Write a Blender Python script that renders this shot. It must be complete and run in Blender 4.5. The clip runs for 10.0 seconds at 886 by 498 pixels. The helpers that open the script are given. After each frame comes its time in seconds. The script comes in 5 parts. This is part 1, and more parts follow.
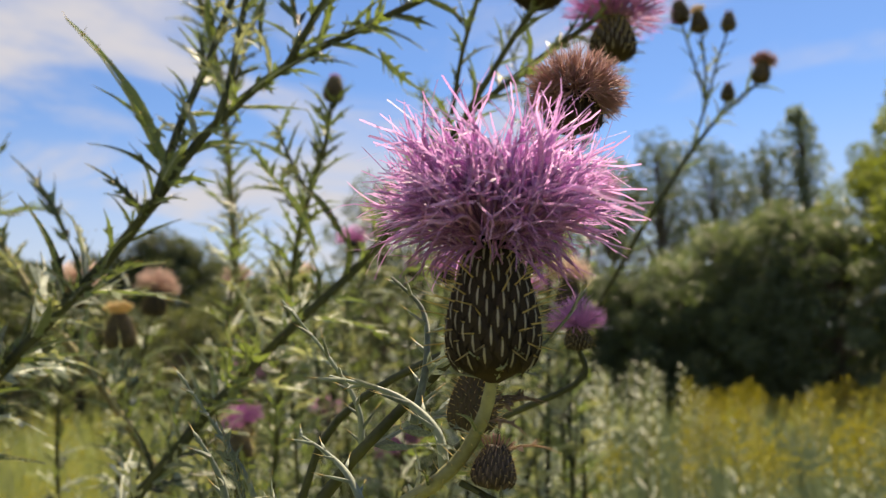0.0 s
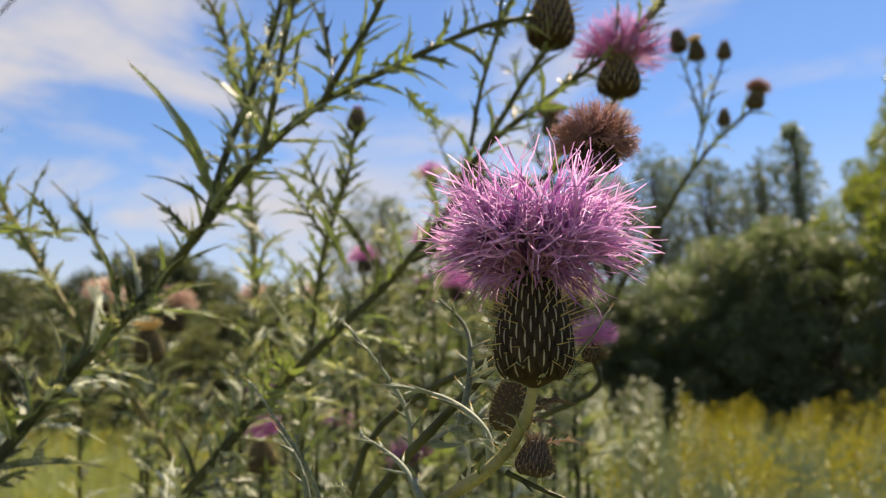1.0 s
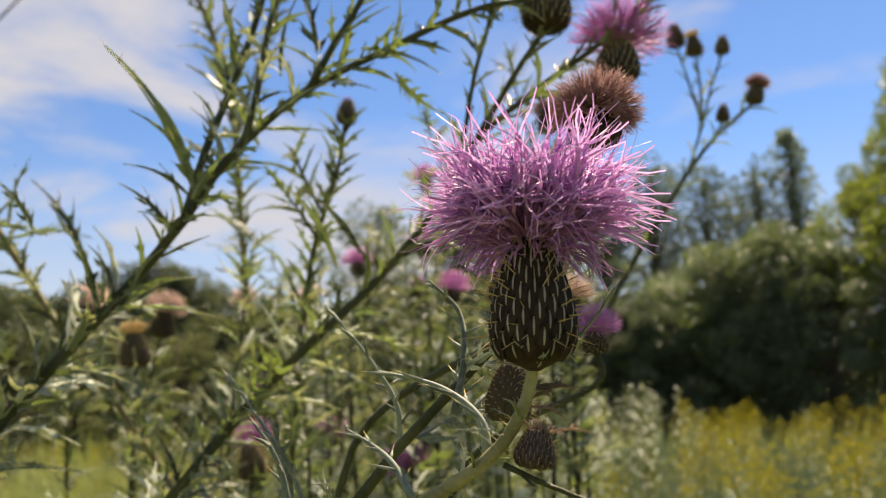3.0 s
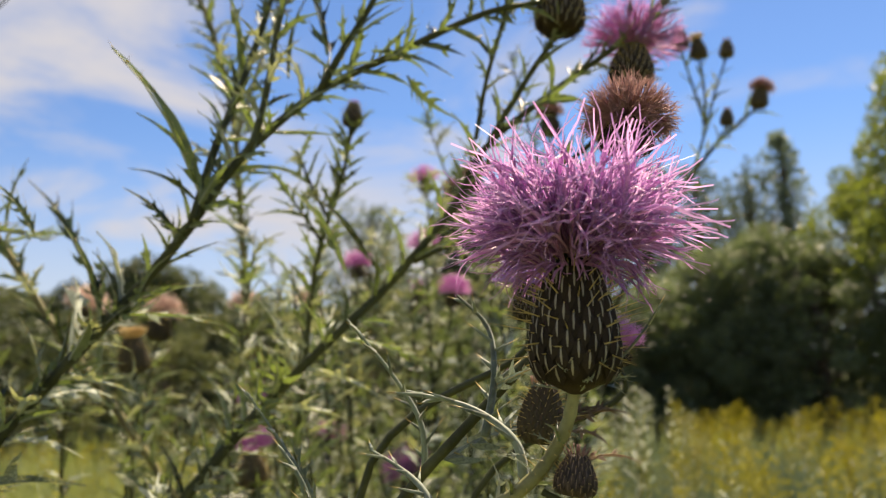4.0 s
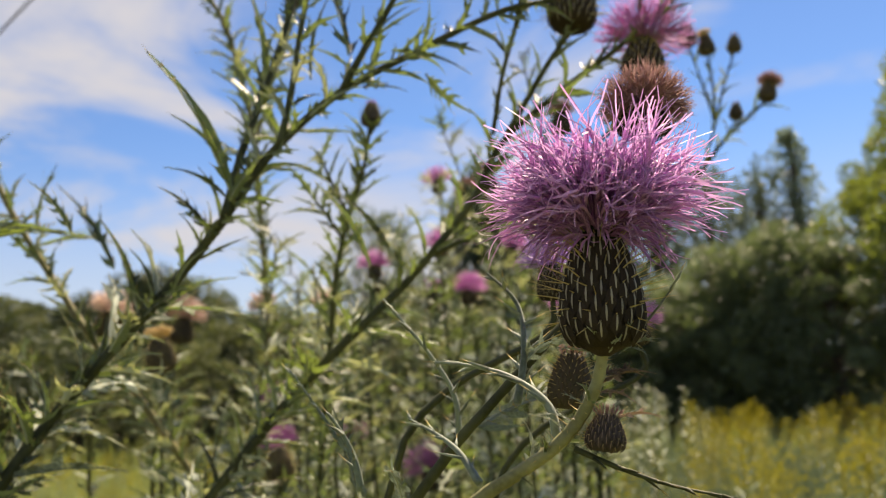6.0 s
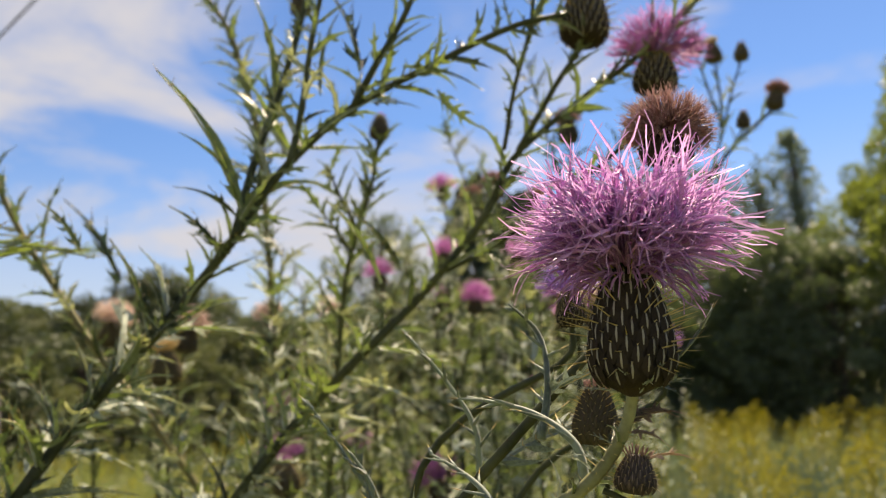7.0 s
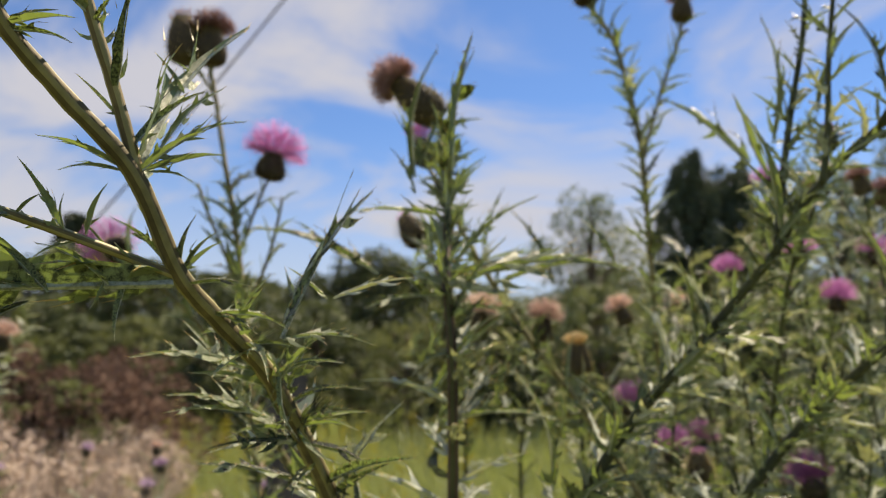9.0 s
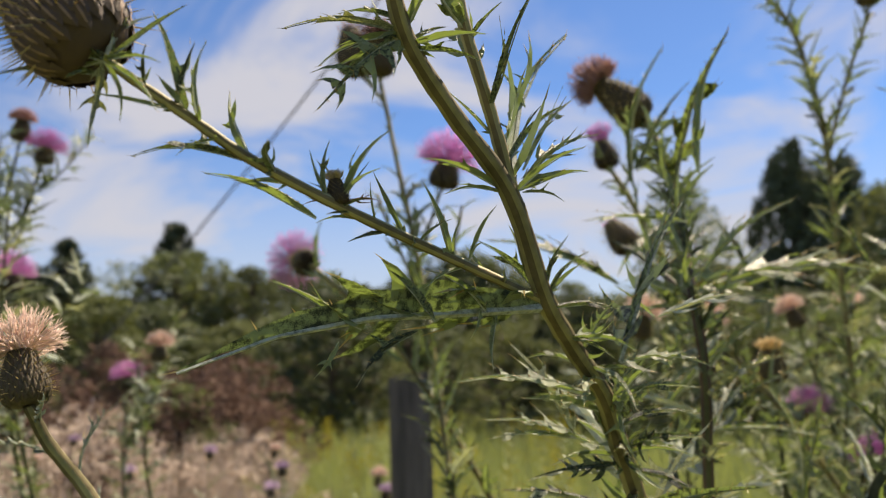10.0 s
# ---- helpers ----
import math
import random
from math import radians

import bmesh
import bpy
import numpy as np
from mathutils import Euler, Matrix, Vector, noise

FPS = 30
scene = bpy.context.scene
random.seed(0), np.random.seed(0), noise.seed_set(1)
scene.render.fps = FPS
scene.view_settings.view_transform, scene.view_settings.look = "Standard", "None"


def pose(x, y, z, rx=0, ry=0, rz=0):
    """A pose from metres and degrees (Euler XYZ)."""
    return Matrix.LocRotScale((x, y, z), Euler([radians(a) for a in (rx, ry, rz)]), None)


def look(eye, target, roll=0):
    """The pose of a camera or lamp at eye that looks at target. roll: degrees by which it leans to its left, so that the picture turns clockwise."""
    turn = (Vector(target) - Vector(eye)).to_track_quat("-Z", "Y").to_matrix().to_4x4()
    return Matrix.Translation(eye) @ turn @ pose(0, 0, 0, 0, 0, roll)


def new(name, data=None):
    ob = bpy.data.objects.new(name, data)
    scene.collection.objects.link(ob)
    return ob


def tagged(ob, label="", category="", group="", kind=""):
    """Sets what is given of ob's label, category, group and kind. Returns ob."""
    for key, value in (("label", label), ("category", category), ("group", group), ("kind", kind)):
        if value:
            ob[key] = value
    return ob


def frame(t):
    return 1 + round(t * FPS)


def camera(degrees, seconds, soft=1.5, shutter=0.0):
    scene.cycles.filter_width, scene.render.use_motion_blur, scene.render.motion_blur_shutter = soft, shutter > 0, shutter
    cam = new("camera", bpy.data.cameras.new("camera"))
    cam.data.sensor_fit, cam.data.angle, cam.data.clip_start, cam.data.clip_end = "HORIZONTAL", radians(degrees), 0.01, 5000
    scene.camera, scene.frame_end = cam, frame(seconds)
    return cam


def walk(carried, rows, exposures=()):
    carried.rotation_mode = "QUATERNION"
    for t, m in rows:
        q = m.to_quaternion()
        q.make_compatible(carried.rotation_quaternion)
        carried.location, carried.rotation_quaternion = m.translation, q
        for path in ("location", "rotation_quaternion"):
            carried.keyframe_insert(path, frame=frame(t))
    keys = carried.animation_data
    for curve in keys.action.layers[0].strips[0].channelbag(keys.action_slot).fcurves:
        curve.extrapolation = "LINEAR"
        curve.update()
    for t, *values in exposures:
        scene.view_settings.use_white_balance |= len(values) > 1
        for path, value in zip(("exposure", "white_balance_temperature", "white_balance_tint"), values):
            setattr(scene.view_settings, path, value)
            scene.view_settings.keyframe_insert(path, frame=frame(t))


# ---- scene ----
cam = camera(58.0, 10.0, soft=1.1)
PATH = [
    (0, (0.05712, 0.01764, 1.24414), (0.1028, 1.9995, 1.5086), -1.17),
    (0.5, (0.03736, -0.00881, 1.23849), (0.0810, 1.9685, 1.5357), -1.50),
    (1, (0.03897, -0.02720, 1.24253), (0.0933, 1.9489, 1.5456), -1.25),
    (1.5, (0.05296, 0.01129, 1.24326), (0.1203, 1.9870, 1.5465), -1.15),
    (2, (0.05361, 0.00273, 1.24716), (0.1169, 1.9781, 1.5534), -0.75),
    (2.5, (0.04504, -0.01584, 1.23154), (0.1352, 1.9569, 1.5484), -2.26),
    (3, (0.04153, -0.00177, 1.23445), (0.1050, 1.9704, 1.5606), -1.79),
    (4.5, (0.02437, 0.00912, 1.24260), (0.1153, 1.9807, 1.5658), -1.56),
    (5, (0.02383, -0.00047, 1.23513), (0.0941, 1.9725, 1.5550), -1.71),
    (6.5, (0.01813, -0.00730, 1.22976), (0.0795, 1.9619, 1.5739), -2.87),
    (7, (0.01328, -0.00328, 1.24183), (0.0719, 1.9664, 1.5838), -2.75),
    (7.5, (-0.00804, -0.01794, 1.24640), (0.0376, 1.9527, 1.5849), -2.35),
    (8, (-0.04452, -0.03433, 1.24887), (-0.1056, 1.9343, 1.5962), -1.49),
    (8.5, (-0.10451, -0.07817, 1.25141), (-0.3988, 1.8737, 1.5733), -0.81),
    (9, (-0.19863, -0.07946, 1.26230), (-0.6399, 1.8474, 1.5667), -0.20),
    (9.5, (-0.25189, -0.09524, 1.26953), (-0.8095, 1.8014, 1.5723), -0.58),
    (10, (-0.30376, -0.09229, 1.27301), (-0.9483, 1.7760, 1.5797), -0.74),
]
EXPOSURE = 1.04
KELVIN = 8350
SKY_TINT = (0.50, 0.76, 1.12, 1)
CLOUD_WHITE = (4.0, 4.5, 5.7, 1)
CLOUD_SHIFT = (1.7, 0.4, 0.0)
focus = cam.data.dof
focus.use_dof, focus.focus_distance, focus.aperture_fstop, focus.aperture_blades = True, 0.255, 14.5, 0
walk(cam, [(t, look(eye, target, roll)) for t, eye, target, roll in PATH], exposures=[(t, EXPOSURE + more, KELVIN + warm, 13.5) for t, more, warm in ((0, 0.11, 450), (7.4, 0.11, 450), (8.4, -0.04, 100), (10, 0.01, -150))])

# ---- sky and sun ----
SUN_AZIMUTH, SUN_HEIGHT = 28.0, 54.0  # degrees clockwise from +y, above the horizon
world = bpy.data.worlds.new("sky")
scene.world = world
world.use_nodes = True
wn, wl = world.node_tree.nodes, world.node_tree.links
wn.clear()


def wnode(kind, **values):
    n = wn.new(kind)
    for key, value in values.items():
        n.inputs[key].default_value = value
    return n


def wmath(op, a, b=None):
    n = wn.new("ShaderNodeMath")
    n.operation = op
    for i, v in enumerate((a, b)):
        if v is None:
            continue
        if isinstance(v, (int, float)):
            n.inputs[i].default_value = v
        else:
            wl.new(v, n.inputs[i])
    return n.outputs[0]


sky = wn.new("ShaderNodeTexSky")
sky.sky_type, sky.sun_disc = "NISHITA", False
sky.sun_elevation, sky.sun_rotation = radians(SUN_HEIGHT), radians(SUN_AZIMUTH)
sky.air_density, sky.dust_density, sky.ozone_density = 1.0, 0.0, 3.0
coord = wn.new("ShaderNodeTexCoord")
axes = wn.new("ShaderNodeSeparateXYZ")
wl.new(coord.outputs["Generated"], axes.inputs[0])
up = wmath("ADD", wmath("MAXIMUM", axes.outputs[2], 0.0), 0.32)
plane = wn.new("ShaderNodeCombineXYZ")
wl.new(wmath("DIVIDE", axes.outputs[0], up), plane.inputs[0])
wl.new(wmath("DIVIDE", axes.outputs[1], up), plane.inputs[1])
# high thin cloud drawn out in streaks
stretch = wn.new("ShaderNodeMapping")
stretch.inputs["Rotation"].default_value = (0, 0, radians(-62))
stretch.inputs["Location"].default_value = CLOUD_SHIFT
stretch.inputs["Scale"].default_value = (0.75, 1.0, 1.0)
wl.new(plane.outputs[0], stretch.inputs[0])
streaks = wnode("ShaderNodeTexNoise", Scale=1.9, Detail=10.0, Roughness=0.56, Distortion=0.9)
wl.new(stretch.outputs[0], streaks.inputs["Vector"])
cover = wn.new("ShaderNodeMapRange")
cover.interpolation_type = "SMOOTHSTEP"
for key, value in (("From Min", 0.40), ("From Max", 0.66), ("To Min", 0.0), ("To Max", 0.92)):
    cover.inputs[key].default_value = value
thinning = wn.new("ShaderNodeMapRange")  # the cloud field thins out towards the east
thinning.interpolation_type = "SMOOTHSTEP"
for key, value in (("From Min", -0.15), ("From Max", 0.5), ("To Min", -0.035), ("To Max", 0.21)):
    thinning.inputs[key].default_value = value
wl.new(axes.outputs[0], thinning.inputs["Value"])
wl.new(wmath("SUBTRACT", streaks.outputs["Fac"], thinning.outputs[0]), cover.inputs["Value"])
haze = wn.new("ShaderNodeMapRange")
haze.interpolation_type = "SMOOTHSTEP"
for key, value in (("From Min", 0.02), ("From Max", 0.31), ("To Min", 0.74), ("To Max", 0.0)):
    haze.inputs[key].default_value = value
wl.new(axes.outputs[2], haze.inputs["Value"])
veil = wmath("MAXIMUM", cover.outputs[0], haze.outputs[0])
tint = wn.new("ShaderNodeMix")
tint.data_type, tint.blend_type = "RGBA", "MULTIPLY"
tint.inputs["Factor"].default_value = 1.0
tint.inputs["B"].default_value = SKY_TINT
wl.new(sky.outputs[0], tint.inputs["A"])
clouds = wn.new("ShaderNodeMix")
clouds.data_type = "RGBA"
wl.new(veil, clouds.inputs["Factor"])
wl.new(tint.outputs["Result"], clouds.inputs["A"])
clouds.inputs["B"].default_value = CLOUD_WHITE
shine = wnode("ShaderNodeBackground", Strength=0.07)
wl.new(clouds.outputs["Result"], shine.inputs["Color"])
wout = wn.new("ShaderNodeOutputWorld")
wl.new(shine.outputs[0], wout.inputs["Surface"])

sun = new("sun", bpy.data.lights.new("sun", "SUN"))
sun.data.energy, sun.data.angle, sun.data.color = 5.0, radians(0.6), (1.0, 0.95, 0.87)
az, el = radians(SUN_AZIMUTH), radians(SUN_HEIGHT)
sun_way = Vector((math.sin(az) * math.cos(el), math.cos(az) * math.cos(el), math.sin(el)))
sun.matrix_world = look(sun_way * 50, (0, 0, 0))


# ---- materials ----
def material(name, dark, light, scale=30.0, rough=0.6, bump=0.2, see_through=0.0, glow_tint=None, fine=8.0, metal=0.0, vary=0.25, sheen=0.0, stretched=(1, 1, 1), gloss=0.35):
    """A surface that wavers between two colours at two scales, with a fine relief; see_through lets light through thin leaves and petals."""
    m = bpy.data.materials.new(name)
    m.use_nodes = True
    n, k = m.node_tree.nodes, m.node_tree.links
    n.clear()
    out, body = n.new("ShaderNodeOutputMaterial"), n.new("ShaderNodeBsdfPrincipled")
    place, grid = n.new("ShaderNodeTexCoord"), n.new("ShaderNodeMapping")
    grid.inputs["Scale"].default_value = stretched
    k.new(place.outputs["Object"], grid.inputs[0])
    broad, grain = n.new("ShaderNodeTexNoise"), n.new("ShaderNodeTexNoise")
    for node, s, d in ((broad, scale, 4.0), (grain, scale * fine, 6.0)):
        node.inputs["Scale"].default_value, node.inputs["Detail"].default_value = s, d
        k.new(grid.outputs[0], node.inputs["Vector"])
    both = n.new("ShaderNodeMath")
    both.operation = "MULTIPLY_ADD"
    k.new(grain.outputs["Fac"], both.inputs[0])
    both.inputs[1].default_value = 0.45
    lift = n.new("ShaderNodeMath")
    lift.operation = "MULTIPLY_ADD"
    k.new(broad.outputs["Fac"], lift.inputs[0])
    lift.inputs[1].default_value, lift.inputs[2].default_value = 1.5, -0.5
    k.new(lift.outputs[0], both.inputs[2])
    each, shift = n.new("ShaderNodeObjectInfo"), n.new("ShaderNodeMath")
    shift.operation = "MULTIPLY_ADD"
    k.new(each.outputs["Random"], shift.inputs[0])
    shift.inputs[1].default_value = vary * 2
    k.new(both.outputs[0], shift.inputs[2])
    piece, isle = n.new("ShaderNodeNewGeometry"), n.new("ShaderNodeMath")
    isle.operation = "MULTIPLY_ADD"
    k.new(piece.outputs["Random Per Island"], isle.inputs[0])
    isle.inputs[1].default_value = vary
    k.new(shift.outputs[0], isle.inputs[2])
    ramp = n.new("ShaderNodeValToRGB")
    ramp.color_ramp.elements[0].position, ramp.color_ramp.elements[1].position = 0.15 + vary, 0.95 + vary
    ramp.color_ramp.elements[0].color, ramp.color_ramp.elements[1].color = (*dark, 1), (*light, 1)
    k.new(isle.outputs[0], ramp.inputs[0])
    k.new(ramp.outputs[0], body.inputs["Base Color"])
    body.inputs["Roughness"].default_value, body.inputs["Metallic"].default_value = rough, metal
    body.inputs["Specular IOR Level"].default_value = gloss
    body.inputs["Sheen Weight"].default_value = sheen
    if bump:
        relief = n.new("ShaderNodeBump")
        relief.inputs["Strength"].default_value, relief.inputs["Distance"].default_value = bump, 0.3 / (scale * fine)
        k.new(grain.outputs["Fac"], relief.inputs["Height"])
        k.new(relief.outputs[0], body.inputs["Normal"])
    if see_through:
        thin, mix = n.new("ShaderNodeBsdfTranslucent"), n.new("ShaderNodeMixShader")
        if glow_tint:
            warm = n.new("ShaderNodeMix")
            warm.data_type, warm.blend_type = "RGBA", "MULTIPLY"
            warm.inputs["Factor"].default_value = 1.0
            k.new(ramp.outputs[0], warm.inputs["A"])
            warm.inputs["B"].default_value = (*glow_tint, 1)
            k.new(warm.outputs["Result"], thin.inputs["Color"])
        else:
            k.new(ramp.outputs[0], thin.inputs["Color"])
        mix.inputs[0].default_value = see_through
        k.new(body.outputs[0], mix.inputs[1])
        k.new(thin.outputs[0], mix.inputs[2])
        k.new(mix.outputs[0], out.inputs["Surface"])
    else:
        k.new(body.outputs[0], out.inputs["Surface"])
    return m


M_LEAF = material("thistle_leaf", (0.016, 0.023, 0.014), (0.185, 0.225, 0.125), 40, 0.40, 0.4, 0.22, (1.55, 1.75, 0.6), vary=0.5, gloss=0.45)
M_UNDER = material("leaf_felt", (0.14, 0.165, 0.125), (0.46, 0.505, 0.43), 60, 0.7, 0.3, 0.16, (1.5, 1.4, 0.5), vary=0.35, gloss=0.2)
M_GREY = material("grey_leaf", (0.085, 0.115, 0.08), (0.26, 0.31, 0.225), 80, 0.65, 0.3, 0.2, sheen=0.4)
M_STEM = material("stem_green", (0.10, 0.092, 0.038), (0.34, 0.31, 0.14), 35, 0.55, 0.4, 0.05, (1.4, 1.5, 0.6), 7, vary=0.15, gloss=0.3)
# stems behind the bloom and in the thicket: their shade is put into the colour
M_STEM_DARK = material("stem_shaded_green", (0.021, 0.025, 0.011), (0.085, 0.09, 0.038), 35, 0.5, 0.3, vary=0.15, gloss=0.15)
M_DRY_LEAF = material("dry_leaf", (0.07, 0.045, 0.03), (0.30, 0.20, 0.13), 90, 0.75, 0.3, 0.15, vary=0.3)
M_STEM_BROWN = material("stem_brown", (0.028, 0.018, 0.013), (0.10, 0.066, 0.042), 35, 0.6, 0.3, vary=0.15, gloss=0.2)
M_BRACT = material("bract_olive", (0.013, 0.009, 0.006), (0.050, 0.036, 0.023), 250, 0.65, 0.3, vary=0.2, gloss=0.12)
M_BRACT_DRY = material("bract_dry", (0.022, 0.017, 0.009), (0.088, 0.068, 0.034), 250, 0.7, 0.3, vary=0.2)
M_BRACT_BROWN = material("bract_brown", (0.016, 0.011, 0.007), (0.085, 0.056, 0.036), 200, 0.65, 0.3, vary=0.35)
M_BRACT_TIP = material("bract_tip", (0.07, 0.045, 0.03), (0.25, 0.165, 0.11), 200, 0.6, 0.2, vary=0.3)
M_RIDGE = material("bract_ridge", (0.12, 0.105, 0.075), (0.30, 0.265, 0.20), 300, 0.6, 0.1, vary=0.25)
M_SPINE = material("straw_spine", (0.30, 0.22, 0.07), (0.60, 0.47, 0.20), 200, 0.45, 0.0, 0.3, vary=0.2)
M_PINK = material("floret_pink", (0.36, 0.15, 0.375), (0.72, 0.46, 0.71), 120, 0.42, 0.1, 0.48, (1.15, 1.0, 1.15), vary=0.35, gloss=0.2)
M_PINK_FAR = material("floret_bright_pink", (0.36, 0.13, 0.35), (0.66, 0.34, 0.60), 120, 0.55, 0.1, 0.45, (1.15, 1.0, 1.15), vary=0.3, gloss=0.2)
M_VIOLET = material("floret_violet", (0.24, 0.12, 0.40), (0.46, 0.28, 0.65), 120, 0.5, 0.1, 0.45, vary=0.3)
M_DRIED = material("floret_dried", (0.15, 0.072, 0.068), (0.43, 0.25, 0.225), 120, 0.7, 0.1, 0.3, vary=0.4)
M_LILAC = material("floret_pale_lilac", (0.36, 0.24, 0.40), (0.60, 0.46, 0.62), 120, 0.7, 0.1, 0.3, vary=0.3)
M_TAN = material("floret_tan", (0.46, 0.30, 0.25), (0.84, 0.67, 0.58), 120, 0.7, 0.1, 0.4, vary=0.35)
M_STRAW = material("fluff_straw", (0.40, 0.28, 0.12), (0.72, 0.56, 0.30), 120, 0.7, 0.1, 0.3, vary=0.3)
M_GROUND = material("meadow_soil", (0.05, 0.06, 0.02), (0.16, 0.17, 0.06), 0.6, 0.95, 0.5, fine=20)
M_GRASS = material("meadow_grass", (0.085, 0.11, 0.048), (0.29, 0.325, 0.15), 0.5, 0.7, 0.0, 0.28, (1.2, 1.25, 0.7), vary=0.45, gloss=0.15)
M_STALK = material("dry_stalk", (0.16, 0.125, 0.10), (0.50, 0.40, 0.32), 0.8, 0.8, 0.0, 0.2, vary=0.4)
M_RUST = material("rusty_leaf", (0.030, 0.020, 0.015), (0.15, 0.095, 0.072), 1.0, 0.8, 0.0, 0.2, vary=0.6, gloss=0.1)
M_GOLD = material("goldenrod_bloom", (0.17, 0.145, 0.012), (0.42, 0.37, 0.026), 3, 0.7, 0.0, 0.28, vary=0.4)
M_GOLD_LEAF = material("goldenrod_leaf", (0.045, 0.07, 0.034), (0.165, 0.215, 0.115), 3, 0.6, 0.0, 0.28, vary=0.4)
M_TREE_DARK = material("tree_leaf_dark", (0.029, 0.045, 0.027), (0.132, 0.168, 0.098), 0.7, 0.5, 0.0, 0.36, (1.3, 1.4, 0.7), vary=0.3)
M_HEDGE = material("hedge_leaf", (0.030, 0.044, 0.026), (0.125, 0.15, 0.086), 0.6, 0.6, 0.0, 0.22, (1.3, 1.3, 0.6), vary=0.3, gloss=0.2)
M_TREE = material("tree_leaf_green", (0.040, 0.052, 0.028), (0.15, 0.17, 0.085), 0.6, 0.7, 0.0, 0.2, (1.3, 1.3, 0.6), vary=0.3, gloss=0.15)
M_TREE_LIGHT = material("tree_leaf_yellowish", (0.042, 0.062, 0.02), (0.16, 0.20, 0.06), 0.6, 0.5, 0.0, 0.42, (1.3, 1.3, 0.6), vary=0.3)
M_LOOSE = material("tree_leaf_greyish", (0.07, 0.10, 0.055), (0.20, 0.25, 0.15), 0.6, 0.5, 0.0, 0.4, vary=0.3)
M_CONIFER = material("conifer_needles", (0.026, 0.040, 0.026), (0.09, 0.115, 0.068), 0.7, 0.6, 0.0, 0.12, vary=0.3, gloss=0.15)
M_BARK = material("bark", (0.035, 0.026, 0.02), (0.12, 0.09, 0.07), 6, 0.9, 0.6)
M_POST = material("weathered_wood", (0.055, 0.047, 0.045), (0.21, 0.186, 0.175), 14, 0.9, 0.6, stretched=(1, 1, 0.08), vary=0.05, gloss=0.15)
M_CABLE = material("cable_sheath", (0.06, 0.06, 0.068), (0.12, 0.12, 0.135), 5, 0.6, 0.1)


M_STEM_PALE = material("stem_pale", (0.16, 0.155, 0.07), (0.37, 0.355, 0.17), 60, 0.6, 0.3, 0.1, vary=0.1, gloss=0.2)
# darker, browner green: the shade between a stem's ridges, put into colour
M_FURROW_SHADE = material("stem_furrow_shade", (0.045, 0.038, 0.020), (0.17, 0.14, 0.07), 35, 0.65, 0.3, vary=0.15, gloss=0.15)
FURROW = {M_STEM: M_FURROW_SHADE, M_STEM_PALE: M_STEM_PALE, M_STEM_DARK: M_STEM_DARK, M_STEM_BROWN: M_STEM_DARK}


# ---- mesh helpers ----
def finish(name, bm, mats, smooth=True):
    """A mesh from a bmesh, with its materials in slots."""
    me = bpy.data.meshes.new(name)
    for f in bm.faces:
        f.smooth = smooth
    bm.to_mesh(me)
    bm.free()
    for m in mats if isinstance(mats, (list, tuple)) else (mats,):
        me.materials.append(m)
    return me


def put(name, me, parent=None, m=None, label="", kind=""):
    """An object on a mesh at the world pose m, as a part of parent."""
    ob = new(name, me)
    m = m or Matrix.Identity(4)
    if parent is None:
        ob.matrix_basis = m
    else:
        ob.parent = parent
        ob.matrix_basis = WORLD_INVERSE[parent] @ m
    WORLD_INVERSE[ob] = m.inverted()
    return tagged(ob, label, kind=kind)


WORLD_INVERSE = {}


def thing(name, at, label, category, group="", kind=""):
    ob = new(name)
    ob.empty_display_size = 0.02
    m = Matrix.Translation(at)
    ob.matrix_basis = m
    WORLD_INVERSE[ob] = m.inverted()
    return tagged(ob, label, category, group, kind)


def curve_points(pts, steps=5):
    """A smooth line through the points (centripetal Catmull-Rom)."""
    p = [Vector(q) for q in pts]
    p = [p[0] * 2 - p[1]] + p + [p[-1] * 2 - p[-2]]
    line = []
    for i in range(1, len(p) - 2):
        a, b, c, d = p[i - 1 : i + 3]
        t1 = max((b - a).length, 1e-6) ** 0.5
        t2 = t1 + max((c - b).length, 1e-6) ** 0.5
        t3 = t2 + max((d - c).length, 1e-6) ** 0.5
        for s in range(steps):
            t = t1 + (t2 - t1) * s / steps
            a1, a2, a3 = a.lerp(b, t / t1), b.lerp(c, (t - t1) / (t2 - t1)), c.lerp(d, (t - t2) / (t3 - t2))
            line.append(a1.lerp(a2, t / t2).lerp(a2.lerp(a3, (t - t1) / (t3 - t1)), (t - t1) / (t2 - t1)))
    return line + [p[-2]]


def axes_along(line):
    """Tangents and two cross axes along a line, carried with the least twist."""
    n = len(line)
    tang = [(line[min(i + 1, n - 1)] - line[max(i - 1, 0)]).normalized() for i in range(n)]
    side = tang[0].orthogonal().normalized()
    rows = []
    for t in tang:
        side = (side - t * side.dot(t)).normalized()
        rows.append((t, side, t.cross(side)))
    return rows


def tube(bm, line, radii, sides=6, ridge=0.0, mat=0, closed=True):
    """Sweeps a ring along a line; ridge makes every other corner stand proud."""
    rings = []
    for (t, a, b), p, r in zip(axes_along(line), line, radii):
        ring = []
        for k in range(sides):
            w = 2 * math.pi * k / sides
            rr = r * (1 + (ridge if k % 2 else -ridge))
            ring.append(bm.verts.new(p + a * (rr * math.cos(w)) + b * (rr * math.sin(w))))
        rings.append(ring)
    for one, two in zip(rings, rings[1:]):
        for k in range(sides):
            f = bm.faces.new((one[k], one[(k + 1) % sides], two[(k + 1) % sides], two[k]))
            f.material_index = mat
    if closed and sides > 2:
        bm.faces.new(rings[-1]).material_index = mat
        bm.faces.new(rings[0][::-1]).material_index = mat
    return rings


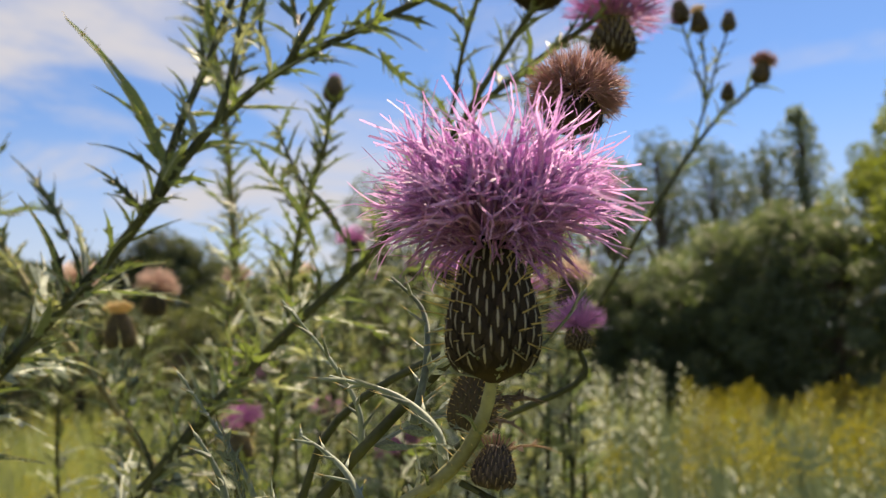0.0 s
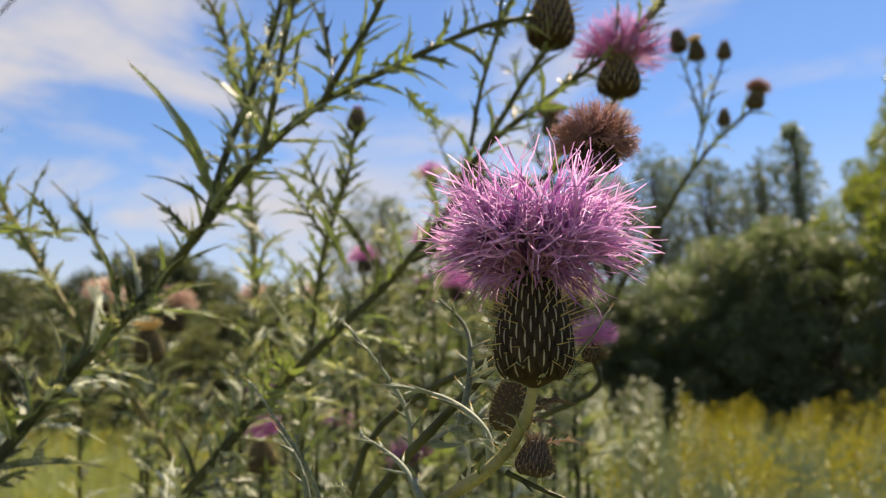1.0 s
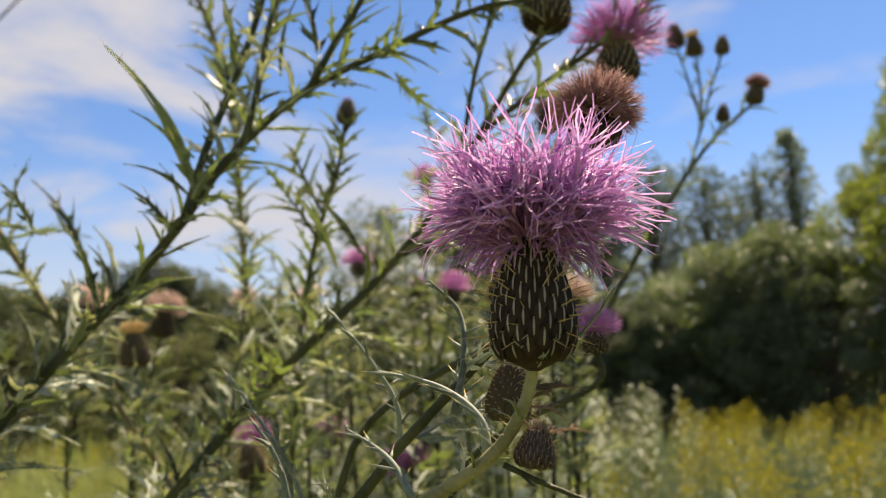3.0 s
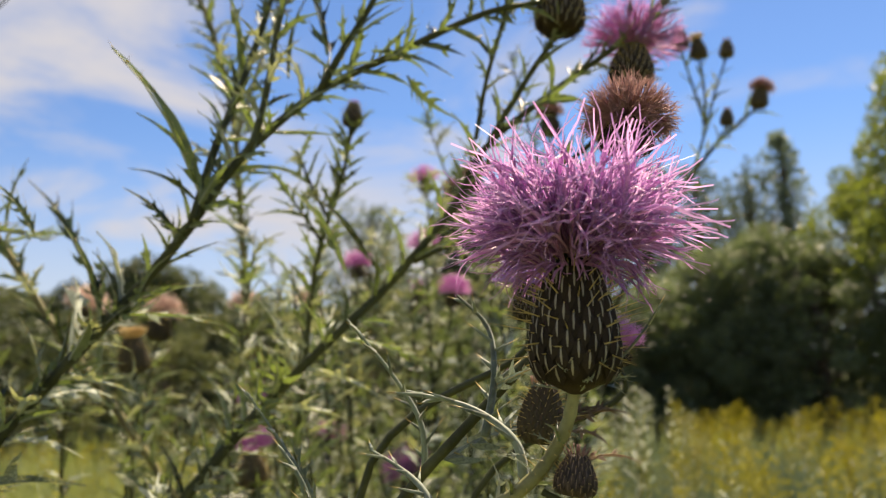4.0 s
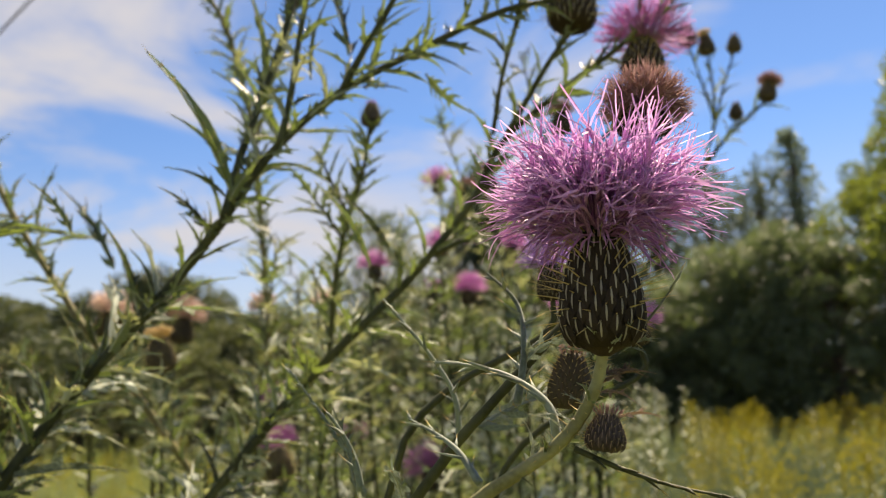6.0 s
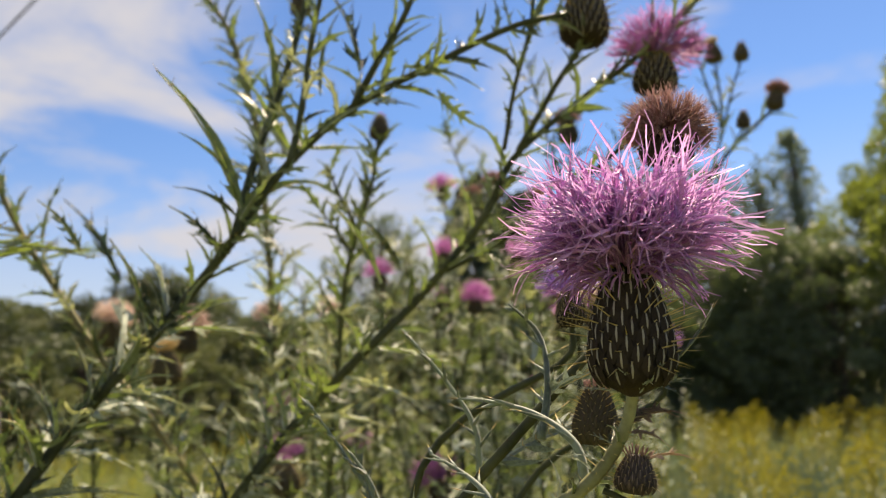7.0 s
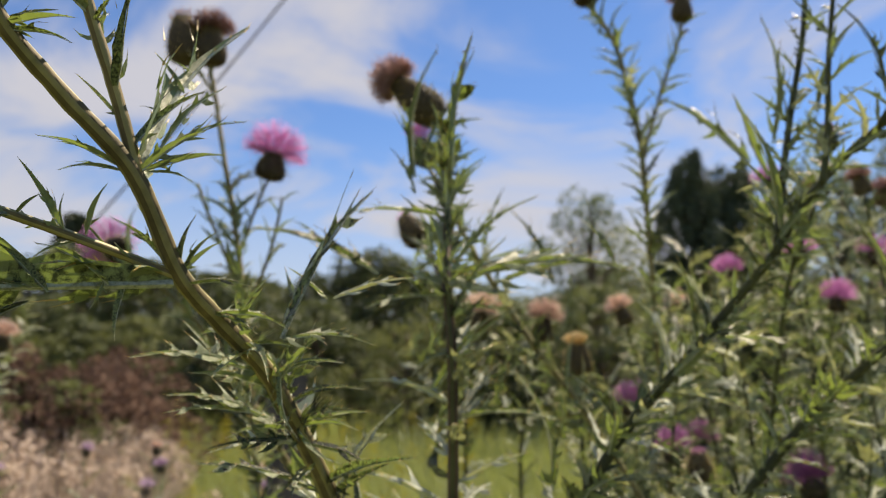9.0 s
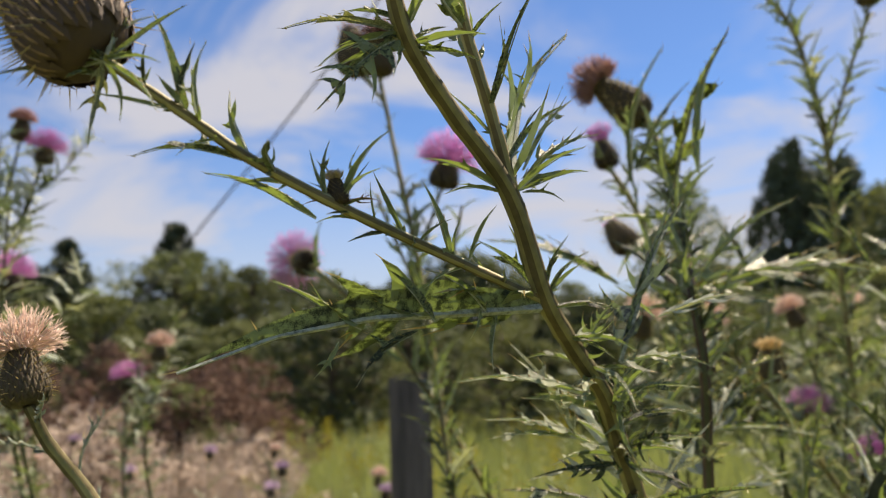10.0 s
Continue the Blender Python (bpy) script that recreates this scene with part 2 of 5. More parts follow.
def spike(bm, base, tip, r, mat=0, sides=3):
    """A thin cone."""
    t = (tip - base).normalized()
    a = t.orthogonal().normalized()
    b = t.cross(a)
    ring = [bm.verts.new(base + a * (r * math.cos(2 * math.pi * k / sides)) + b * (r * math.sin(2 * math.pi * k / sides))) for k in range(sides)]
    top = bm.verts.new(tip)
    for k in range(sides):
        bm.faces.new((ring[k], ring[(k + 1) % sides], top)).material_index = mat


def aim(at, way, up=(0, 0, 1), size=1.0, roll=0.0):
    """A pose whose x axis runs along way and whose z axis lies near up."""
    x = Vector(way).normalized()
    z = Vector(up) - x * Vector(up).dot(x)
    z = z.normalized() if z.length > 1e-4 else x.orthogonal().normalized()
    y = z.cross(x)
    m = Matrix((x, y, z)).transposed().to_4x4()
    return Matrix.Translation(at) @ m @ Matrix.Rotation(roll, 4, "X") @ Matrix.Scale(size, 4)


# ---- thistle leaves: unit length along x, folded along the rib, with narrow spiny lobes ----
def leaf_mesh(seed, pairs, reach, width, droop, mats, tip_from=0.6, plain=False, broad=0.105):
    rng = random.Random(seed)
    bm = bmesh.new()
    n = 6 if plain else 10
    sway = rng.uniform(-0.06, 0.06)
    bend = lambda u: Vector((u, sway * math.sin(u * 4), 0.12 * math.sin(u * 2.4) - droop * u * u))
    wide = lambda u: width * (0.6 + 0.6 * math.sin(math.pi * u ** 0.8)) * (1 - u ** 2.0) * min(1.0, 0.3 + 5 * u) + 0.003
    mid, left, right = [], [], []
    for i in range(n + 1):
        u = i / n
        c, w = bend(u), wide(u) * rng.uniform(0.75, 1.25)
        mid.append(bm.verts.new(c - Vector((0, 0, 0.55 * w))))
        left.append(bm.verts.new(c + Vector((0, w, 0.3 * w))))
        right.append(bm.verts.new(c + Vector((0, -w, 0.3 * w))))
    for i in range(n):
        bm.faces.new((mid[i], mid[i + 1], left[i + 1], left[i]))
        bm.faces.new((right[i], right[i + 1], mid[i + 1], mid[i]))
    spines = []

    def lobe(root, way, curl, long, base, s):
        """A narrow lobe that tapers into a spine."""
        a, c = root - Vector((base * 0.5, 0, 0)), root + Vector((base * 0.6, 0, 0))
        q1, q2, tip = root + way * long * 0.4, root + way * long * 0.75 + curl * 0.4, root + way * long + curl
        half = Vector((base * 0.27, -0.06 * s * base, 0.14 * base))
        v = [bm.verts.new(p) for p in (a, c, q1 - half, q1 + half, q2 - half * 0.62, q2 + half * 0.62, tip)]
        for f in ((v[0], v[1], v[3], v[2]), (v[2], v[3], v[5], v[4]), (v[4], v[5], v[6])):
            bm.faces.new(f)
        spines.append((tip, (tip - q2).normalized()))
        return q1

    for k in range(pairs):
        for s in (1, -1):
            u = 0.03 + tip_from * (k + rng.uniform(0.1, 0.9)) / pairs
            long = reach * rng.uniform(0.55, 1.35) * (1.1 - 0.5 * abs(k / max(1, pairs - 1) - 0.45))
            root, base = bend(u) + Vector((0, s * wide(u) * 0.5, 0)), (0.085 if plain else broad) * rng.uniform(0.7, 1.3)
            way = Vector((rng.uniform(0.15, 1.1), s, rng.uniform(-0.4, 0.8))).normalized()
            curl = Vector((rng.uniform(0.1, 0.5), -0.15 * s, rng.uniform(-0.25, 0.3))) * long
            fork = lobe(root, way, curl, long, base, s)
            if not plain and rng.random() < 0.7:
                lobe(fork, (way + Vector((rng.uniform(0.3, 0.9), 0, rng.uniform(-0.5, 0.6)))).normalized(), curl * 0.3, long * rng.uniform(0.3, 0.5), base * 0.6, s)
    for i in range(1, n):
        for rail, s in ((left, 1), (right, -1)):
            if not plain and rng.random() < 0.75:
                spines.append((rail[i].co.copy(), Vector((0.5, s, rng.uniform(-0.3, 0.6))).normalized()))
    bm.normal_update()
    for f in bm.faces:
        if f.normal.z < 0:
            f.normal_flip()
    for tip, way in spines[::2] if plain else spines:
        spike(bm, tip - way * 0.03, tip + way * rng.uniform(0.02, 0.05), 0.0042, 2)
    end = bend(1.0)
    spike(bm, end - Vector((0.04, 0, 0)), end + Vector((0.05, 0, 0.0)), 0.0045, 2)
    tube(bm, [bend(u / 4) - Vector((0, 0, 0.55 * wide(u / 4) + 0.003)) for u in range(5)], [0.013 * (1 - u / 5.5) for u in range(5)], 3 if plain else 4, 0, 1, False)
    return finish("leaf", bm, mats, plain)


GREEN = [M_LEAF, M_UNDER, M_SPINE]
GREY = [M_GREY, M_UNDER, M_SPINE]
FELT = [M_UNDER, M_UNDER, M_SPINE]  # leaves turned over, their felted side up
LEAVES = [leaf_mesh(s, pairs, reach, width, droop, FELT if s in (5, 13) else GREEN) for s, pairs, reach, width, droop in (
    (1, 3, 0.26, 0.066, 0.10), (2, 3, 0.32, 0.056, 0.25), (3, 2, 0.24, 0.062, -0.12), (4, 4, 0.22, 0.056, 0.05), (5, 3, 0.34, 0.06, 0.38), (6, 2, 0.18, 0.05, -0.2), (7, 2, 0.28, 0.052, 0.15), (8, 3, 0.20, 0.07, 0.0))]
FAR_LEAVES = [leaf_mesh(s, pairs, reach, width, droop, FELT if s in (52, 55, 57) else GREEN, plain=True) for s, pairs, reach, width, droop in (
    (51, 4, 0.36, 0.040, 0.10), (52, 3, 0.40, 0.036, 0.25), (53, 3, 0.34, 0.038, -0.12), (54, 4, 0.32, 0.036, 0.05), (55, 3, 0.42, 0.040, 0.38), (56, 3, 0.30, 0.036, -0.2), (57, 4, 0.30, 0.044, 0.0))]
SLIM = [leaf_mesh(s, pairs, reach, width, droop, FELT if s in (5, 13) else GREEN) for s, pairs, reach, width, droop in (
    (11, 2, 0.16, 0.045, 0.1), (12, 1, 0.14, 0.04, -0.2), (13, 2, 0.22, 0.04, 0.3), (14, 1, 0.12, 0.05, 0.15))]
PLAIN_GREEN = [me for k, me in enumerate(LEAVES) if k != 4]  # none turned over
BLADE = leaf_mesh(16, 2, 0.11, 0.022, -0.04, GREEN)
THORNS = [leaf_mesh(s, pairs, reach, width, droop, GREEN, 0.6, False, 0.12) for s, pairs, reach, width, droop in (
    (61, 1, 0.22, 0.064, 0.05), (62, 1, 0.30, 0.054, 0.15), (63, 2, 0.20, 0.060, -0.12), (64, 1, 0.16, 0.072, 0.0), (65, 2, 0.26, 0.056, 0.2))]
BLADES = [leaf_mesh(17, 2, 0.13, 0.042, 0.05, GREEN, 0.35), leaf_mesh(18, 1, 0.15, 0.040, -0.05, GREEN, 0.4), leaf_mesh(19, 3, 0.12, 0.038, 0.1, GREEN, 0.5)]
BROWN_LEAF = leaf_mesh(15, 3, 0.30, 0.045, 0.2, [M_DRY_LEAF, M_DRY_LEAF, M_SPINE])
RUN_LEAVES = [leaf_mesh(s, pairs, reach, width, droop, GREEN, tip) for s, pairs, reach, width, droop, tip in (
    (41, 4, 0.20, 0.044, 0.06, 0.6), (42, 4, 0.26, 0.030, 0.10, 0.7), (43, 5, 0.22, 0.028, -0.08, 0.75), (44, 3, 0.28, 0.033, 0.15, 0.6), (45, 4, 0.20, 0.036, 0.0, 0.65))]
LONG_LEAF = leaf_mesh(48, 4, 0.17, 0.056, 0.03, GREEN, 0.55, False, 0.085)
RUN_FELT = [leaf_mesh(s, pairs, reach, width, droop, FELT, 0.65) for s, pairs, reach, width, droop in ((46, 4, 0.24, 0.036, 0.1), (47, 3, 0.26, 0.040, -0.06))]
PALE_TANGLE = RUN_FELT + RUN_FELT + RUN_LEAVES[1:4] + BLADES[:2]  # the lower leaves, many showing their felted side
GREY_LEAVES = [leaf_mesh(s, pairs, reach, width, droop, GREY, 0.8) for s, pairs, reach, width, droop in (
    (21, 5, 0.18, 0.022, 0.15), (22, 4, 0.20, 0.025, -0.1), (23, 5, 0.15, 0.02, 0.3))]


# ---- flower heads: built for an involucre 1 wide, with its foot at the origin and its axis along z ----
def belly(z, top=1.3):
    """The involucre's radius at a height: rounded below, a narrow neck above."""
    u = z / top
    return 0.5 * (max(0.0, math.sin(math.pi * (0.13 + 0.74 * u ** 0.74))) ** 0.60) * (1.15 - 0.39 * u)


def involucre_mesh(mat, top=1.3):
    bm = bmesh.new()
    rings = []
    for i in range(13):
        z = top * i / 12
        rings.append([bm.verts.new((belly(z, top) * math.cos(w) * 0.97, belly(z, top) * math.sin(w) * 0.97, z)) for w in [2 * math.pi * k / 20 for k in range(20)]])
    for a, b in zip(rings, rings[1:]):
        for k in range(20):
            bm.faces.new((a[k], a[(k + 1) % 20], b[(k + 1) % 20], b[k]))
    bm.faces.new(rings[0][::-1])
    bm.faces.new(rings[-1])
    return finish("involucre", bm, mat)


def bract_into(bm, m, size, spine, rng, mats=(0, 1, 2)):
    """One scale: a pointed plate with a pale rib; its spine bends away. Local x runs up the head, z outward."""
    l, w = 0.24 * size, 0.066 * size
    pts = [(-l * 0.5, 0, 0.004), (-l * 0.1, w, 0.0), (l * 0.32, w * 0.55, 0.006), (l * 0.55, 0, 0.02), (l * 0.32, -w * 0.55, 0.006), (-l * 0.1, -w, 0.0), (0.0, 0, 0.03 * size)]
    v = [bm.verts.new(m @ Vector(p)) for p in pts]
    for a, b in ((0, 1), (1, 2), (2, 3), (3, 4), (4, 5), (5, 0)):
        bm.faces.new((v[b], v[a], v[6])).material_index = mats[0]
    r = w * 0.14
    rib = [(-l * 0.22, -r * 0.6, 0.022), (l * 0.1, -r * 1.3, 0.040), (l * 0.42, -r * 0.7, 0.034), (l * 0.42, r * 0.7, 0.034), (l * 0.1, r * 1.3, 0.040), (-l * 0.22, r * 0.6, 0.022)]
    q = [bm.verts.new(m @ Vector((x, y, z * size + 0.006))) for x, y, z in rib]
    bm.faces.new((q[0], q[1], q[4], q[5])).material_index = mats[1]
    bm.faces.new((q[1], q[2], q[3], q[4])).material_index = mats[1]
    if spine:
        base = Vector((l * 0.46, 0, 0.015))
        tip = base + Vector((rng.uniform(-0.02, 0.10), rng.uniform(-0.035, 0.035), 0.37)) * spine
        spike(bm, m @ base, m @ tip, 0.0115, mats[2])


def bract_places(count, top=1.3, low=0.05, high=0.96):
    """Spiral places over the involucre: pose with x up the surface and z outward, and the height."""
    for i in range(count):
        u = low + (high - low) * (i + 0.5) / count
        z, w = top * u, i * 2.399963
        r, slope = belly(z, top), (belly(min(top, z + 0.03), top) - belly(max(0.0, z - 0.03), top)) / 0.06
        out = Vector((math.cos(w), math.sin(w), 0))
        rise = (Vector((0, 0, 1)) + out * slope).normalized()
        z_axis = (out - rise * out.dot(rise)).normalized()
        m = Matrix((rise, z_axis.cross(rise), z_axis)).transposed().to_4x4()
        yield Matrix.Translation(out * r + Vector((0, 0, z))) @ m, u


def bracts_mesh(count, spine, mats, seed, top=1.3):
    rng = random.Random(seed)
    bm = bmesh.new()
    for m, u in bract_places(count, top):
        bract_into(bm, m, 1.15, spine * (1.0 if u < 0.8 else 0.5) * rng.uniform(0.5, 1.2), rng)
    return finish("bracts", bm, mats, False)


def floret_into(bm, rng, start, way, length, curl, r=0.011, mat=0, lobes=3, sides=4, steps=6, fall=None):
    """One floret: a slender tube that widens into a throat and parts into narrow lobes, with its style; fall is where it bends to."""
    way = way.normalized()
    side = Vector((rng.uniform(-1, 1), rng.uniform(-1, 1), rng.uniform(-1, 1))) * (0.5 if fall else 1.0) + (fall or Vector((0, 0, 0)))
    side = (side - way * side.dot(way)).normalized()
    line, p, d = [start.copy()], start.copy(), way.copy()
    wave = rng.uniform(0, 6.28)
    for i in range(steps):
        d = (d + side * curl * (0.07 * (i - 1) + 0.14 * math.sin(wave + i * 1.1))).normalized()
        p = p + d * length * 0.72 / steps
        line.append(p.copy())
    tube(bm, line, [r * (0.6 if i < steps * 0.4 else 0.75 if i < steps * 0.6 else 1.1) for i in range(steps + 1)], sides, 0, mat, False)
    for k in range(lobes):
        w = 2 * math.pi * (k + rng.random()) / lobes
        a = d.orthogonal().normalized()
        out = a * math.cos(w) + d.cross(a) * math.sin(w)
        q, e, strip = p.copy(), (d + out * 0.3).normalized(), []
        flat = e.cross(out).normalized() * r * 0.5
        for j in range(4 if steps > 4 else 3):
            strip.append((bm.verts.new(q - flat * (1 - j * 0.14)), bm.verts.new(q + flat * (1 - j * 0.14))))
            e = (e + out * rng.uniform(-0.2, 0.7) + side * rng.uniform(-0.3, 0.3)).normalized()
            q = q + e * length * rng.uniform(0.08, 0.14)
        for x, y in zip(strip, strip[1:]):
            bm.faces.new((x[0], x[1], y[1], y[0])).material_index = mat
    spike(bm, p, p + (d + side * rng.uniform(-0.25, 0.25)) * length * rng.uniform(0.14, 0.30), r * 0.6, mat)


def plume_ways(rng, count, spread, top=1.3):
    """Starts and ways of the florets of a head: upright in the middle, ever flatter outwards."""
    for i in range(count):
        u = math.sqrt((i + 0.5) / count)
        w = i * 2.399963 + rng.uniform(-0.2, 0.2)
        out = Vector((math.cos(w), math.sin(w), 0))
        lean = u ** 1.2 * spread
        yield out * (0.30 * u) + Vector((0, 0, top * 0.97)), out * math.sin(lean) + Vector((0, 0, math.cos(lean))), u


def plume_mesh(seed, count, spread, length, mat, curl=1.0, r=0.016, lobes=2, top=1.3, sides=3):
    rng = random.Random(seed)
    bm = bmesh.new()
    for start, way, u in plume_ways(rng, count, spread, top):
        floret_into(bm, rng, start, way, length * rng.uniform(0.8, 1.1) * (1.18 - 0.33 * u * u), curl, r, 0, lobes, sides, 3)
    return finish("plume", bm, mat)


HEAD_BODY, HEAD_BODY_DRY = involucre_mesh(M_BRACT), involucre_mesh(M_BRACT_DRY)
BRACTS = [M_BRACT, M_RIDGE, M_SPINE]
SCALES = bracts_mesh(150, 1.0, BRACTS, 1)
SCALES_DRY = bracts_mesh(150, 0.6, [M_BRACT_DRY, M_STEM_BROWN, M_SPINE], 2)
SHORT_BODY, SHORT_SCALES = involucre_mesh(M_BRACT, 1.0), bracts_mesh(110, 1.0, BRACTS, 3, 1.0)
KINDS = dict(
    flower=(SHORT_BODY, SHORT_SCALES, [plume_mesh(s, 300, 1.7, 1.15, M_PINK_FAR, 0.35, 0.014, 2, 1.0) for s in (31, 32)], "plume"),
    violet=(HEAD_BODY, SCALES, [plume_mesh(33, 140, 1.45, 1.2, M_VIOLET, 1.4)], "plume"),
    opening=(HEAD_BODY, SCALES, [plume_mesh(34, 90, 0.55, 0.85, M_PINK_FAR, 0.7)], "plume"),
    spent=(involucre_mesh(M_BRACT, 0.7), bracts_mesh(90, 0.5, [M_BRACT, M_STEM_BROWN, M_SPINE], 5, 0.7), [plume_mesh(49, 950, 2.15, 0.84, M_DRIED, 0.9, 0.0125, 2, 0.7)], "withered_plume"),
    dried=(HEAD_BODY_DRY, SCALES_DRY, [plume_mesh(s, 420, 1.65, 0.66, M_DRIED, 0.8, 0.014) for s in (35, 36)], "withered_plume"),
    tan=(HEAD_BODY_DRY, SCALES_DRY, [plume_mesh(s, 250, 1.5, 1.0, M_TAN, 2.0, 0.018) for s in (37, 38)], "withered_plume"),
    seed=(HEAD_BODY_DRY, SCALES_DRY, [plume_mesh(39, 120, 0.7, 0.5, M_STRAW, 1.2, 0.016)], "seed_fluff"),
    ball=(involucre_mesh(M_BRACT_BROWN, 0.95), bracts_mesh(100, 0.45, [M_BRACT_BROWN, M_BRACT_TIP, M_SPINE], 6, 0.95), [plume_mesh(56, 40, 0.8, 0.3, M_DRIED, 0.9, 0.014, 2, 0.95)], "withered_plume"),
    shut=(HEAD_BODY_DRY, SCALES_DRY, [plume_mesh(46, 24, 0.35, 0.3, M_DRIED, 0.5)], "withered_plume"),
    pale=(SHORT_BODY, SHORT_SCALES, [plume_mesh(47, 140, 1.5, 0.9, M_LILAC, 0.5, 0.022, 2, 1.0)], "plume"),
    spiny=(involucre_mesh(M_BRACT_BROWN), bracts_mesh(230, 0.75, [M_BRACT_BROWN, M_BRACT_TIP, M_SPINE], 4), [plume_mesh(48, 60, 0.5, 0.6, M_DRIED, 0.7)], "withered_plume"),
    bud=(HEAD_BODY, SCALES, [plume_mesh(40, 20, 0.3, 0.25, M_PINK_FAR, 0.5)], "plume"),
)


def head(plant, kind, at, way, size, spin=0.0, tall=1.0):
    """A flower head on a plant: its body, with scales and florets as parts."""
    body, scales, tufts, tuft_name = KINDS[kind]
    q = Vector(way).to_track_quat("Z", "Y").to_matrix().to_4x4()
    m = Matrix.Translation(at) @ q @ Matrix.Rotation(spin, 4, "Z") @ Matrix.Diagonal((size, size, size * tall, 1))
    words = dict(flower="open lilac-pink thistle head", pale="pale lilac thistle head", spiny="closed brownish thistle head with long straw spines", violet="open violet thistle head", opening="half-open pink thistle head", dried="withered brown thistle head", spent="round withered pink-brown thistle head",
                 tan="withered pale pink-tan thistle head", seed="straw-coloured seeding thistle head", bud="closed dark green thistle bud", shut="small closed brown thistle head", ball="round dry brown thistle head")[kind]
    ob = put("flower_head", body, plant, m, words)
    put("scale_coat", scales, ob, m, kind="stuff")
    put(tuft_name, tufts[int(spin * 7) % len(tufts)], ob, m, kind="stuff")
    return ob


def stem(plant, pts, r0, r1, mat, name="stem", sides=16, ridge=0.05, steps=6):
    """A ridged stem through the points, r0 thick at its first and r1 at its last. Returns its line."""
    line = curve_points(pts, steps)
    n = len(line) - 1
    bm = bmesh.new()
    tube(bm, line, [(r0 + (r1 - r0) * i / n) * (1 + 0.05 * math.sin(i * 2.1)) for i in range(n + 1)], sides, ridge)
    # two strips in four take the darker colour, as shaded furrows
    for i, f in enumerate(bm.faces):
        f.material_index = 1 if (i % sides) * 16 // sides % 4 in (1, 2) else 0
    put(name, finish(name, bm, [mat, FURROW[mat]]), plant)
    return line


def along(line, gap, rng, first=0.0):
    """Points with tangents every gap metres along a line."""
    left = first
    for a, b in zip(line, line[1:]):
        step = (b - a).length
        while left <= step:
            yield a.lerp(b, left / max(step, 1e-9)), (b - a).normalized()
            left += gap * rng.uniform(0.7, 1.3)
        left -= step


def leaves(plant, line, gap, size, rng, pool=None, rise=0.75, lowest=0.0, first=0.01):
    """Leaves set in a spiral round a stem; the topmost are the smallest."""
    w = rng.uniform(0, 6.3)
    places = [p for p in along(line, gap, rng, first) if p[0].z > lowest]
    for i, (p, t) in enumerate(places):
        w += 2.399963 + rng.uniform(-0.4, 0.4)
        a = t.orthogonal().normalized()
        out = a * math.cos(w) + t.cross(a) * math.sin(w)
        up_t = t if t.z > -0.2 else -t
        way = out + up_t * rise * rng.uniform(0.6, 1.4) + Vector((0, 0, 0.15))
        put("leaf", rng.choice(pool or LEAVES), plant, aim(p, way, up_t, size * rng.uniform(0.6, 1.25), rng.uniform(-0.5, 0.5)))


# lines of the stems, from the ground's side or the fork to the tip
STEMS = {}
STEMS["main_stem"] = [(0.0752, 0.2366, 1.2393), (0.0725, 0.2402, 1.2277), (0.0667, 0.2454, 1.2166), (0.0593, 0.2489, 1.2091), (0.0476, 0.2569, 1.2006), (0.0347, 0.2671, 1.1912)]
STEMS["brown_stem"] = [(0.1087, 0.2983, 1.3097), (0.1026, 0.3021, 1.2884), (0.0842, 0.2971, 1.2614), (0.0705, 0.2925, 1.2482), (0.0418, 0.2899, 1.2203), (0.0285, 0.2926, 1.2062)]
STEMS["shoot_a"] = [(0.0329, 0.3177, 1.2074), (0.0319, 0.3146, 1.2255), (0.0216, 0.3116, 1.2441), (0.0051, 0.3084, 1.2651)]
STEMS["shoot_b"] = [(0.0618, 0.2545, 1.2108), (0.0598, 0.2547, 1.222), (0.0481, 0.2623, 1.2323), (0.027, 0.2688, 1.2385)]
STEMS["shoot_c"] = [(0.0375, 0.2737, 1.1967), (0.031, 0.2822, 1.207), (0.0242, 0.2886, 1.2126), (0.0139, 0.2938, 1.2187)]
STEMS["shoot_d"] = [(0.0525, 0.2791, 1.2227), (0.057, 0.2857, 1.2427), (0.0559, 0.2929, 1.26), (0.0454, 0.2912, 1.2713)]
STEMS["shoot_e"] = [(0.0659, 0.2478, 1.2088), (0.0782, 0.2443, 1.203), (0.0933, 0.2398, 1.1973), (0.111, 0.2348, 1.1934)]
STEMS["shoot_f"] = [(-0.002, 0.2629, 1.1981), (-0.0035, 0.2614, 1.2073), (-0.0068, 0.26, 1.2156), (-0.0116, 0.2589, 1.2231)]
STEMS["shoot_g"] = [(-0.0053, 0.3223, 1.1887), (-0.0098, 0.3204, 1.2018), (-0.0203, 0.3179, 1.2195), (-0.0334, 0.3151, 1.2398)]
STEMS["shoot_h"] = [(0.0747, 0.2432, 1.2404), (0.0868, 0.2421, 1.2444), (0.0944, 0.2397, 1.2516), (0.1018, 0.2377, 1.2618)]
STEMS["branch_b"] = [(-0.225, 0.4786, 1.1888), (-0.1962, 0.4874, 1.2302), (-0.1654, 0.4875, 1.2644), (-0.1308, 0.4916, 1.3043), (-0.1032, 0.4868, 1.3368), (-0.0747, 0.4903, 1.3791), (-0.0291, 0.4991, 1.4241), (0.0219, 0.5056, 1.4535), (0.0859, 0.5074, 1.4834), (0.1218, 0.512, 1.4926)]
STEMS["b_shoot1"] = [(-0.0999, 0.4815, 1.3385), (-0.0923, 0.4943, 1.3827), (-0.0772, 0.5189, 1.4474), (-0.0617, 0.5329, 1.5145), (-0.054, 0.5427, 1.5753)]
